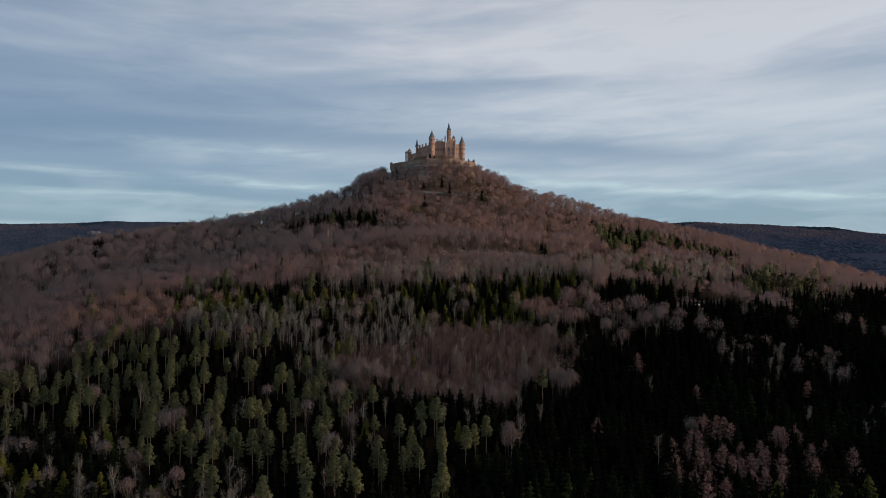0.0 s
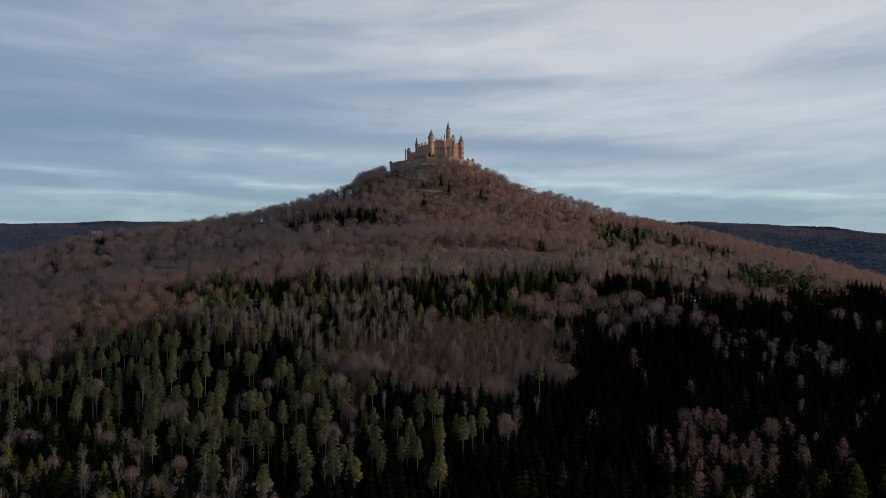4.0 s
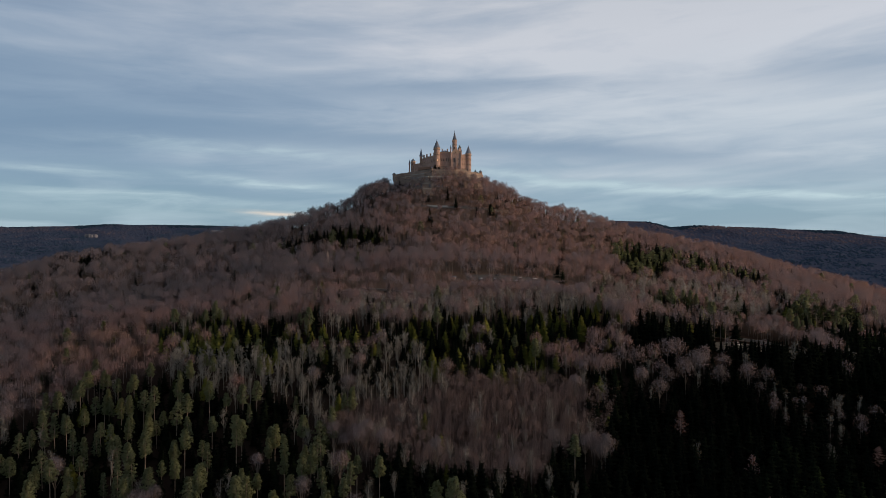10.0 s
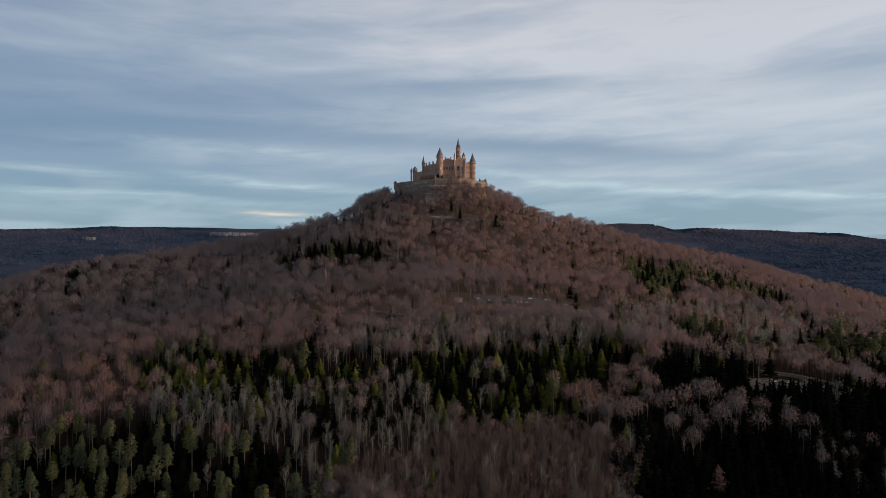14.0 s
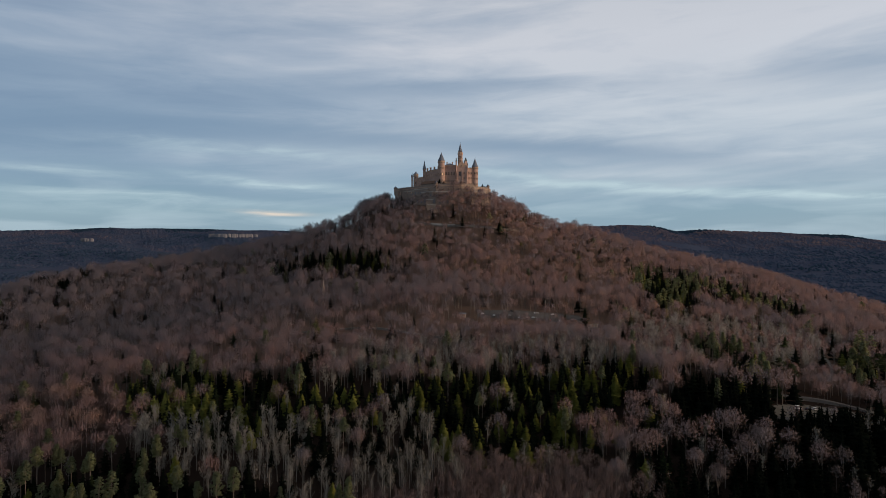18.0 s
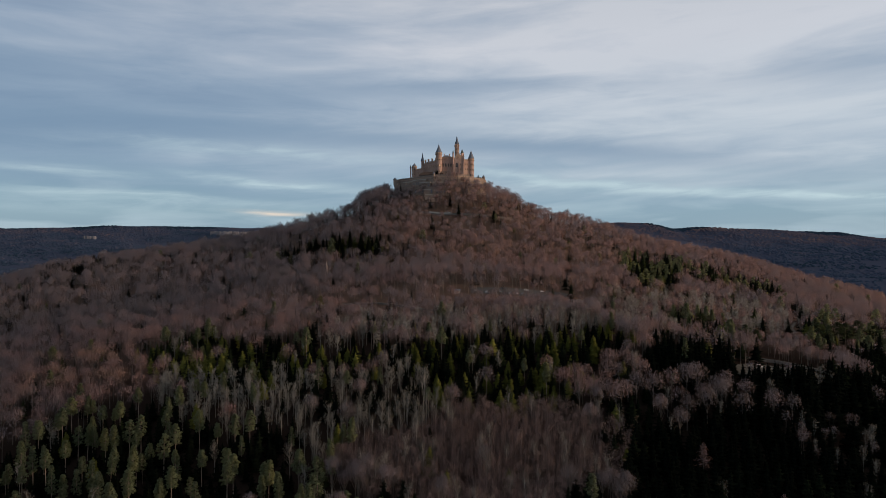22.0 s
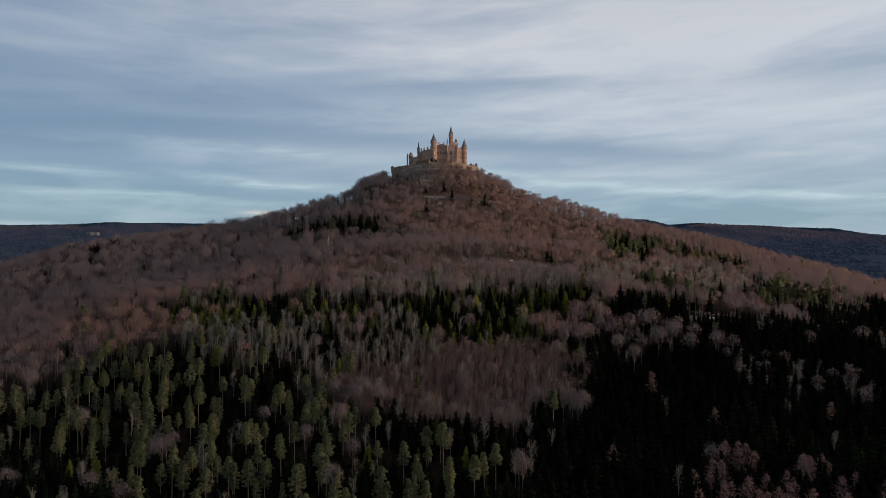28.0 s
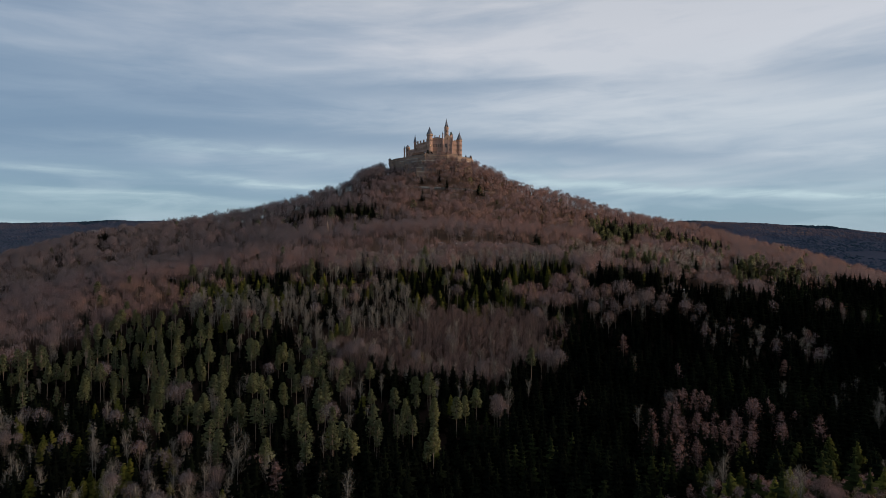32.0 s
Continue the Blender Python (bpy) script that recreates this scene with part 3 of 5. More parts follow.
        part("coping", moved(box(-0.2, d + 0.2, -0.3, 1.4, z, z + 0.7), m), M["plaster"], w, "pale stone coping")
    # round towers
    round_tower(-22.2, 1036, 4.7, 258, 308.7, 321.4, "round sandstone tower with slate cone roof beside the hall", windows=[(d, z, (d, z) == (18, 288)) for z in (279, 288, 297) for d in (-50, -16, 18, 52)])
    round_tower(26.6, 1050, 4.4, 256, 301.7, 315.0, "round sandstone corner tower with steep slate cone roof", windows=[(d, z, False) for z in (275, 283, 291) for d in (-50, -15, 20, 55)])
    # great hall between the towers
    hall = thing("great_hall", "sandstone great hall with tall arched windows and slate roof", "castle hall")
    part("wall", prism(rect(-20, -0.5, 1042, 1062), 262, 302.5), M["stone"], hall)
    part("plinth", box(-20.2, -0.4, 1041.3, 1042.2, 262, 281.5), M["stone_dark"], hall)
    part("string_course", box(-20.2, -0.4, 1041.55, 1042.2, 284.6, 285.2), M["trim"], hall)
    part("battlement", crenels(rect(-20, -0.5, 1041.6, 1062), 302.4), M["trim"], hall)
    part("roof", hip_roof(-19, -1, 1043.4, 1061, 302.5, 307.2), M["slate"], hall)
    for x in (-15.5, -11.7, -7.6, -3.9):
        window(hall, x, 1041.98, 288.6, 0, 1.7, 4.8)
        window(hall, x, 1041.28, 276.0, 0, 1.2, 2.2, False)
    for x in (-17.3, -9.6, -1.4):
        part("buttress", ([(x - 0.7, 1039.6, 262), (x + 0.7, 1039.6, 262), (x + 0.7, 1042, 262), (x - 0.7, 1042, 262), (x - 0.5, 1041.2, 293), (x + 0.5, 1041.2, 293), (x + 0.5, 1042, 295), (x - 0.5, 1042, 295)], [(0, 1, 5, 4), (1, 2, 6, 5), (3, 0, 4, 7), (4, 5, 6, 7)]), M["stone"], hall)
    for x in (-14, -6):
        ch = part("chimney", prism(rect(x - 0.8, x + 0.8, 1052, 1053.6), 303, 309.0), M["stone"], hall)
        part("cap", box(x - 1, x + 1, 1051.8, 1053.8, 309, 309.5), M["trim"], ch)
    # gabled chapel block with the great window
    g = thing("gabled_wing", "sandstone gabled castle wing with one great arched window", "castle wing")
    part("wall", prism(rect(-0.5, 15, 1039, 1064), 258, 300.5), M["stone"], g)
    steps = [(-0.5, 300.5), (-0.5, 302), (1.4, 302), (1.4, 304), (3.2, 304), (3.2, 306), (5, 306), (5, 308), (6.4, 308), (6.4, 309.6), (8.1, 309.6), (8.1, 308), (9.5, 308), (9.5, 306), (11.3, 306), (11.3, 304), (13.1, 304), (13.1, 302), (15, 302), (15, 300.5)]
    v = [(x, 1038.8, z) for x, z in steps] + [(x, 1040, z) for x, z in steps]
    k = len(steps)
    part("stepped_gable", (v, [tuple(range(k)), tuple(range(2 * k - 1, k - 1, -1))] + [(i, i + k, (i + 1) % k + k, (i + 1) % k) for i in range(k)]), M["trim"], g)
    part("roof", ([(-0.9, 1040, 300.3), (7.25, 1040, 308.2), (15.4, 1040, 300.3), (-0.9, 1064.3, 300.3), (7.25, 1064.3, 308.2), (15.4, 1064.3, 300.3)], [(0, 3, 4, 1), (1, 4, 5, 2), (0, 1, 2), (3, 5, 4), (0, 2, 5, 3)]), M["slate"], g)
    window(g, 4.6, 1038.98, 287.4, 0, 2.9, 6.4)
    for x, z, w, h in ((10.6, 290, 1.3, 3.0), (10.6, 283, 1.3, 2.6), (1.0, 279, 1.2, 2.4), (6.0, 277, 1.2, 2.4), (11.0, 276, 1.2, 2.4), (6.6, 301.2, 1.0, 2.2)):
        window(g, x, 1038.98 if z < 300 else 1038.78, z, 0, w, h)
    part("string_course", box(-0.7, 15.2, 1038.6, 1039.1, 284.2, 284.8), M["trim"], g)
    pinnacle(g, -0.8, 1038.6, 292, 308.6, 314.2, 1.05)
    pinnacle(g, 12.0, 1041.5, 296, 308.4, 313.8, 1.35)
    pinnacle(g, 15.2, 1038.8, 294, 303.5, 307.5, 0.8)
    for x in (0.2, 8.2, 14.4):
        part("buttress", ([(x - 0.8, 1036, 252), (x + 0.8, 1036, 252), (x + 0.8, 1039, 252), (x - 0.8, 1039, 252), (x - 0.5, 1038.2, 294), (x + 0.5, 1038.2, 294), (x + 0.5, 1039, 296), (x - 0.5, 1039, 296)], [(0, 1, 5, 4), (1, 2, 6, 5), (3, 0, 4, 7), (4, 5, 6, 7)]), M["stone"], g)
    # the tall spire tower
    s = thing("spire_tower", "slender square sandstone tower with tall pointed spire", "castle tower", "castle towers")
    part("shaft", prism(ring(5.3, 1056, 3.7, 8, math.pi / 8), 280, 321.5), M["stone"], s)
    part("gallery", lathe([(3.4, 319.8), (3.85, 321.0), (3.85, 322.6), (3.3, 322.7)], 8, 5.3, 1056), M["trim"], s)
    part("battlement", crenels(ring(5.3, 1056, 3.8, 8), 322.5, 0.8, 1.1, 0.4), M["trim"], s)
    lantern = part("lantern", prism(ring(5.3, 1056, 2.6, 8, math.pi / 8), 322, 325.4), M["stone"], s)
    r = part("spire", lathe([(3.2, 325.0), (2.9, 325.4), (1.7, 330.2), (0.8, 334.4), (0.12, 337.6)], 8, 5.3, 1056), M["slate"], s)
    part("finial", lathe([(0.1, 337), (0.3, 338), (0.1, 338.3), (0.02, 339.6)], 8, 5.3, 1056), M["iron"], r)
    for q in range(4):
        a = math.pi / 4 + q * math.pi / 2
        pinnacle(s, 5.3 + 3.6 * math.cos(a), 1056 + 3.6 * math.sin(a), 317, 324, 327.4, 0.6)
    for z in (309.5, 315.0):
        for deg in (-45, 0, 45):
            a = radians(deg)
            window(s, 5.3 + math.sin(a) * 3.43, 1056 - math.cos(a) * 3.43, z, deg, 1.1, 3.0)
    # stair turret behind the gable
    t = thing("stair_turret", "slim octagonal sandstone stair turret behind the gabled wing", "turret")
    part("shaft", lathe([(1.9, 290), (1.9, 309.5), (2.3, 310.4), (2.3, 311.4)], 8, 13.6, 1058), M["stone"], t)
    part("roof", lathe([(2.5, 311.4), (1.2, 314.0), (0.08, 317.0)], 8, 13.6, 1058), M["copper"], t)
    window(t, 13.6, 1056.08, 305, 0, 0.7, 2.0)
    # right wing
    w = thing("east_wing", "battlemented sandstone wing next to the corner tower", "castle wing")
    part("wall", prism([(15, 1044), (25, 1048), (25, 1072), (15, 1072)], 256, 298.8), M["stone"], w)
    part("battlement", crenels([(15, 1044), (25, 1048), (25, 1072), (15, 1072)], 298.7), M["trim"], w)
    part("roof", hip_roof(15.8, 24.2, 1049, 1071, 298.8, 302.5, 0.4), M["slate"], w)
    for z, h in ((276, 2.4), (283.5, 2.8), (291, 2.8)):
        for q in (0.28, 0.62):
            window(w, 15 + 10 * q + 0.01, 1044 + 4 * q - 0.02, z, math.degrees(math.atan2(4, 10)), 1.25, h, z > 280)
    # long wing running back on the other side
    lw = thing("long_wing", "long sandstone wing with window rows and chimneys", "castle wing")
    A, B = Vector((-25.5, 1040)), Vector((-49.5, 1074))
    d, ang = (A - B).length, math.atan2(A.y - B.y, A.x - B.x)
    m = Matrix.Translation((B.x, B.y, 0)) @ Matrix.Rotation(ang, 4, "Z")
    part("wall", moved(prism(rect(0, d, 0, 15), 258, 295.8), m), M["stone"], lw)
    part("battlement", moved(crenels(rect(0, d, -0.3, 15), 295.7), m), M["trim"], lw)
    part("roof", moved(hip_roof(0.8, d - 0.8, 1.4, 14, 295.8, 300.2), m), M["slate"], lw)
    part("string_course", moved(box(0, d, -0.4, 0.1, 286.2, 286.8), m), M["trim"], lw)
    for q in range(8):
        p = m @ Vector((3 + q * (d - 6) / 7, -0.02, 0))
        for z, h, ar in ((272.5, 2.2, False), (279, 2.8, True), (288.3, 3.2, True)):
            window(lw, p.x, p.y, z, math.degrees(ang), 1.3, h, ar)
    for q in (0.16, 0.36, 0.6, 0.84):
        ch = part("chimney", moved(prism(rect(q * d - 0.9, q * d + 0.9, 2.5, 4.3), 295, 302.2), m), M["stone"], lw)
        part("cap", moved(box(q * d - 1.1, q * d + 1.1, 2.3, 4.5, 302.2, 302.8), m), M["trim"], ch)
    for q in (0.3, 0.72):
        v = [(q * d - 2.2, -0.5, 295.6), (q * d + 2.2, -0.5, 295.6), (q * d, -0.5, 301.2), (q * d - 2.2, 0.4, 295.6), (q * d + 2.2, 0.4, 295.6), (q * d, 0.4, 301.2)]
        part("dormer_gable", moved((v, [(0, 1, 2), (5, 4, 3), (0, 2, 5, 3), (2, 1, 4, 5)]), m), M["trim"], lw)
    # slender turret with a needle roof
    t = thing("needle_turret", "slender turret with dark needle roof on the long wing", "turret")
    part("shaft", lathe([(2.1, 262), (2.1, 299.0), (2.6, 300.0), (2.6, 301.0)], 8, -47.5, 1071), M["stone"], t)
    part("roof", lathe([(2.9, 301.0), (1.4, 306.5), (0.1, 314.0)], 8, -47.5, 1071), M["slate"], t)
    for z in (282, 290, 296):
        window(t, -47.5, 1068.98, z, 0, 0.7, 2.0)
    # end towers and the link
    round_tower(-61, 1090, 3.7, 262, 295.6, 300.4, "octagonal battlemented end tower of sandstone", 8, windows=[(d, z, False) for z in (281, 289) for d in (-45, 0, 45)], flare=0.2, name="end_tower", finial=0.6)
    t = thing("corner_turret", "thin round turret with pointed roof at the end tower", "turret")
    part("shaft", lathe([(1.2, 270), (1.2, 291.0), (1.5, 291.8), (1.5, 292.6)], 10, -66.8, 1090), M["stone"], t)
    part("roof", lathe([(1.7, 292.6), (0.7, 295.2), (0.06, 298.4)], 10, -66.8, 1090), M["slate"], t)
    link = thing("link_building", "low sandstone link building with slate roof", "castle wing")
    part("wall", prism([(-60, 1088), (-49, 1073), (-40, 1082), (-52, 1098)], 262, 289), M["stone"], link)
    part("battlement", crenels([(-60, 1088), (-49, 1073), (-40, 1082), (-52, 1098)], 289), M["trim"], link)
    for q in (0.25, 0.5, 0.75):
        for z in (276, 283):
            window(link, -60 + 11 * q - 0.02, 1088 - 15 * q - 0.02, z, math.degrees(math.atan2(-15, 11)), 1.2, 2.4)
    low = thing("gatehouse", "low gatehouse with brown tiled roof on the bastion", "gatehouse")
    part("wall", prism([(-52, 1056), (-33, 1040), (-28, 1046), (-47, 1062)], 262, 277), M["stone_dark"], low)
    gm = [(-53, 1055.5), (-33, 1038.8), (-27.2, 1046.2), (-47.2, 1063)]
    part("roof", ([(x, y, 276.8) for x, y in gm] + [(-49.6, 1058.8, 281.4), (-30.6, 1043, 281.4)], [(0, 1, 5, 4), (2, 3, 4, 5), (0, 4, 3), (1, 2, 5), (3, 2, 1, 0)]), M["tile"], low)
    for q in (0.2, 0.4, 0.6, 0.8):
        window(low, -52 + 19 * q - 0.02, 1056 - 16 * q - 0.02, 271, math.degrees(math.atan2(-16, 19)), 1.2, 2.4)


build_castle()


# ---- trees ----
def beech_soup(rng, h=20.5, w=11.4, twigs=520, twig=0.13, limbs=9, low=0.30, sides=5, mid=0.62, long=1.0):
    """A bare broad-crowned tree: slot 0 bark, slot 1 twigs."""
    s = Soup()
    lean = rng.normal(0, 0.25, 2)
    top = np.array([lean[0], lean[1], h * 0.66])
    if sides > 3:
        s.tube((0, 0, -0.8), top * (0.5, 0.5, 0.5), 0.32, 0.24, sides)
        s.tube(top * (0.5, 0.5, 0.5), top, 0.24, 0.10, sides)
    else:
        s.tube((0, 0, -0.8), top, 0.30, 0.10, 3)
    c, rad = np.array([lean[0], lean[1], h * mid]), np.array([w / 2, w / 2, h * (0.97 - mid)])
    for k in range(limbs):
        a = 2.4 * k + rng.uniform(-0.4, 0.4)
        z0 = h * rng.uniform(low, 0.5)
        el = rng.uniform(0.35, 1.25)
        d = np.array([math.cos(a) * math.cos(el), math.sin(a) * math.cos(el), math.sin(el)])
        tip = c + d * rad * rng.uniform(0.80, 0.98)
        p0 = np.array([lean[0] * z0 / h, lean[1] * z0 / h, z0])
        if sides > 3:
            bend = (p0 * 0.55 + tip * 0.45) + np.array([d[0], d[1], -0.3]) * 0.7
            s.tube(p0, bend, 0.14, 0.08, 3)
            s.tube(bend, tip, 0.08, 0.02, 3)
            for q in range(3):
                e = bend + (tip - bend) * rng.uniform(0.2, 0.7)
                s.slivers([e], [e + (d * rad * 0.32 + rng.normal(0, 1.0, 3) + (0, 0, 0.8))], 0.14, rng, 0)
        else:
            s.slivers([p0], [tip], 0.30, rng, 0)
    d = rng.normal(size=(twigs, 3))
    d[:, 2] = np.where(d[:, 2] < -0.45, -d[:, 2], d[:, 2])
    d = unit(d)
    ang = np.arctan2(d[:, 1], d[:, 0])
    lump = 0.86 + 0.17 * np.sin(3.0 * ang + rng.uniform(0, 6)) * np.cos(3.5 * d[:, 2] + rng.uniform(0, 6)) + 0.09 * np.sin(5 * ang + 4 * d[:, 2] + rng.uniform(0, 6))
    r0 = np.where(rng.uniform(0, 1, twigs) < 0.66, rng.uniform(0.82, 0.98, twigs), rng.uniform(0.40, 0.82, twigs))
    p0 = c + d * rad * (r0 * lump)[:, None]
    grow = d * 0.34 + np.array([0, 0, 0.78]) + rng.normal(0, 0.27, (twigs, 3))
    grow *= (rng.uniform(0.7, 1.4, twigs) * long * h / 21)[:, None]
    out = unit(d / rad * rad[0] * 0.9 + np.array([0, 0, 0.30]))
    s.slivers(p0, p0 + grow, twig * rng.uniform(0.7, 1.35, twigs), rng, 1, out)
    return s.arrays()


def ash_soup(rng, h=19.0, w=6.4, twigs=90, twig=0.13, sides=5, bole=0.14, lift=0.20):
    """A slim pale-stemmed bare tree with a narrow upswept crown."""
    s = Soup()
    lean = rng.normal(0, 0.5, 2)
    mid, top = np.array([lean[0] * 0.4, lean[1] * 0.4, h * 0.5]), np.array([lean[0], lean[1], h * 0.96])
    s.tube((0, 0, -0.8), mid, bole, bole * 0.75, sides)
    s.tube(mid, top, bole * 0.75, 0.05, sides)
    n = 26
    z = h * rng.uniform(0.28, 0.80, n)
    a = rng.uniform(0, 6.28, n)
    p0 = np.stack([lean[0] * z / h, lean[1] * z / h, z], 1)
    reach = w / 2 * np.clip(1.5 - 1.1 * z / h, 0.3, 1.0) * rng.uniform(0.6, 1.05, n)
    p1 = p0 + np.stack([np.cos(a) * reach, np.sin(a) * reach, np.minimum(h * rng.uniform(0.16, 0.34, n), h * 1.0 - z)], 1)
    s.slivers(p0, p1, bole * 0.6, rng, 0)
    t = rng.integers(0, n, twigs)
    q = p0[t] + (p1[t] - p0[t]) * rng.uniform(0.25, 1.0, twigs)[:, None] + rng.normal(0, 0.4, (twigs, 3))
    g = np.stack([rng.normal(0, 0.55, twigs), rng.normal(0, 0.55, twigs), rng.uniform(0.4, 1.6, twigs)], 1)
    out = unit(np.stack([q[:, 0] - lean[0] * q[:, 2] / h, q[:, 1] - lean[1] * q[:, 2] / h, np.full(twigs, w * lift)], 1))
    s.slivers(q, q + g, twig, rng, 1, out)
    return s.arrays()


def spruce_soup(rng, h=21.0, w=8.4, levels=18, arms=8, jag=True, sides=5):
    """A conifer of drooping whorls: slot 0 bark, slot 1 needles."""
    s = Soup()
    s.tube((0, 0, -0.8), (0, 0, h * 0.97), 0.26, 0.03, sides)
    v, f = [], []
    for k in range(levels):
        u = (k + rng.uniform(-0.3, 0.3)) / levels
        z = h * (0.10 + 0.88 * u)
        R = w / 2 * (1 - max(u, 0) ** 1.75) * rng.uniform(0.72, 1.08) + 0.2
        for j in range(arms):
            a = 6.283 * (j + 0.5 * (k % 2)) / arms + rng.uniform(-0.25, 0.25)
            rr = R * rng.uniform(0.62, 1.18)
            ca, sa = math.cos(a), math.sin(a)
            wd = (0.30 * rr + 0.22) * (1.0 if jag else 1.35)
            dz = -0.30 * rr + rng.uniform(-0.45, 0.45)
            n = len(v)
            v += [(0, 0, z + 0.25), (ca * rr * 0.55 - sa * wd, sa * rr * 0.55 + ca * wd, z + dz * 0.75 - 0.15),
                  (ca * rr * 0.55 + sa * wd, sa * rr * 0.55 - ca * wd, z + dz * 0.75 - 0.15), (ca * rr, sa * rr, z + dz + 0.12 * rr)]
            f += [(n, n + 1, n + 3), (n, n + 3, n + 2)]
            if jag:
                v += [(ca * rr * 0.25, sa * rr * 0.25, z - 0.1), (ca * rr * 0.8 - sa * wd * 1.1, sa * rr * 0.8 + ca * wd * 1.1, z + dz - 0.35),
                      (ca * rr * 0.8 + sa * wd * 1.1, sa * rr * 0.8 - ca * wd * 1.1, z + dz - 0.35)]
                f += [(n, n + 4, n + 1), (n + 4, n + 5, n + 3), (n + 4, n + 3, n + 6)]
    v = np.array(v)
    s.add(v, f, 1, unit(unit(v * (1, 1, 0)) + (0, 0, 0.55) + rng.normal(0, 0.30, v.shape)))
    s.tube((0, 0, h * 0.14), (0, 0, h * 0.9), w * 0.27, 0.1, 6, 1)
    s.add([(0.12, 0, h * 0.93), (-0.1, 0.1, h * 0.93), (0, 0, h)], [(0, 1, 2)], 1)
    return s.arrays()


def pine_soup(rng, h=24.5, w=6.6, clumps=32, blades=30, size=1.25, bare=0.52, sides=5):
    """A tall bare-stemmed pine with a crown of needle clumps: slot 0 bark, slot 1 needles."""
    s = Soup()
    lean = rng.normal(0, 0.4, 2)
    mid, top = np.array([lean[0] * 0.4, lean[1] * 0.4, h * 0.5]), np.array([lean[0], lean[1], h * 0.95])
    s.tube((0, 0, -0.8), mid, 0.25, 0.19, sides)
    s.tube(mid, top, 0.19, 0.05, sides)
    u = (np.arange(clumps) + rng.uniform(0, 0.8, clumps)) / clumps
    z = h * (bare + (0.95 - bare) * u)
    prof = w / 2 * np.where(u < 0.30, 0.70 + 1.0 * u, 1.0 - np.maximum(u - 0.30, 0) ** 1.6 * 1.35)
    a = np.arange(clumps) * 2.4 + rng.uniform(-0.5, 0.5, clumps)
    rr = np.maximum(prof - 0.6, 0.0) * rng.uniform(0.45, 1.12, clumps)
    c = np.stack([lean[0] * z / h + np.cos(a) * rr, lean[1] * z / h + np.sin(a) * rr, z], 1)
    stem = np.stack([lean[0] * z / h, lean[1] * z / h, z - 0.5 - 0.2 * rr], 1)
    s.slivers(stem, c, 0.18, rng, 0)
    for q in range(3):
        zz = h * rng.uniform(0.35, bare)
        aa = rng.uniform(0, 6.28)
        s.slivers([(0, 0, zz)], [(1.6 * math.cos(aa), 1.6 * math.sin(aa), zz + 0.2)], 0.10, rng, 0)
    n = clumps * blades
    cc = np.repeat(c, blades, 0)
    big = np.repeat(rng.uniform(0.8, 1.25, clumps), blades)
    d = rng.normal(size=(n, 3))
    d[:, 2] = d[:, 2] * 0.6 + 0.25
    d /= np.linalg.norm(d, axis=1, keepdims=True)
    base = cc + d * 0.15
    tip = base + d * (size * big * rng.uniform(0.7, 1.2, n))[:, None] * np.array([1.0, 1.0, 0.8])
    side = np.cross(d, rng.normal(size=(n, 3)))
    side /= np.linalg.norm(side, axis=1, keepdims=True)
    ww = size * (0.10 + 3.0 / blades) * rng.uniform(0.7, 1.2, n)[:, None]
    midp = base * 0.4 + tip * 0.6
    v = np.stack([base, midp - side * ww, tip, midp + side * ww], 1).reshape(-1, 3)
    k = np.arange(n) * 4
    axis_ = np.stack([lean[0] * cc[:, 2] / h, lean[1] * cc[:, 2] / h, cc[:, 2] - 0.8], 1)
    out = unit(0.35 * d + 0.9 * unit(cc - axis_) + np.array([0, 0, 0.25]) + rng.normal(0, 0.12, (n, 3)))
    s.add(v, np.vstack([np.stack([k, k + 1, k + 2], 1), np.stack([k, k + 2, k + 3], 1)]), 1, np.repeat(out, 4, 0))
    return s.arrays()


def larch_soup(rng, h=19.0, w=9.5, levels=13, arms=7, twigs=16, sides=5):
    """A leafless larch: loose tiers of fine pinkish twigs on a straight stem."""
    s = Soup()
    s.tube((0, 0, -0.8), (0, 0, h * 0.98), 0.22, 0.03, sides)
    p, q = [], []
    for k in range(levels):
        u = (k + rng.uniform(-0.4, 0.4)) / levels
        z = h * (0.34 + 0.64 * u)
        R0 = w / 2 * (1 - max(u, 0) ** 1.9) * rng.uniform(0.55, 1.15) + 0.4
        for j in range(arms):
            a = 6.283 * (j + 0.5 * (k % 2)) / arms + rng.uniform(-0.5, 0.5)
            R = R0 * rng.uniform(0.35, 1.2)
            p.append((0, 0, z))
            q.append((math.cos(a) * R, math.sin(a) * R, z + R * rng.uniform(-0.05, 0.40)))
    p, q = np.array(p), np.array(q)
    s.slivers(p, q, 0.16, rng, 1)
    t = np.repeat(np.arange(len(p)), twigs)
    b = p[t] + (q[t] - p[t]) * np.sqrt(rng.uniform(0.15, 1.0, len(t)))[:, None]
    g = rng.normal(0, 0.62, (len(t), 3)) + np.array([0, 0, 0.55])
    s.slivers(b, b + g, 0.15, rng, 1, unit(b * (1, 1, 0) + np.array([0, 0, 1.2])))
    return s.arrays()


def inside(poly, x, y):
    """Which points lie in a plan polygon."""
    hit = np.zeros(np.shape(x), bool)
    n = len(poly)
    for k in range(n):
        (x0, y0), (x1, y1) = poly[k], poly[(k + 1) % n]
        cross = ((y0 > y) != (y1 > y)) & (x < (x1 - x0) * (y - y0) / ((y1 - y0) or 1e-9) + x0)
        hit ^= cross
    return hit


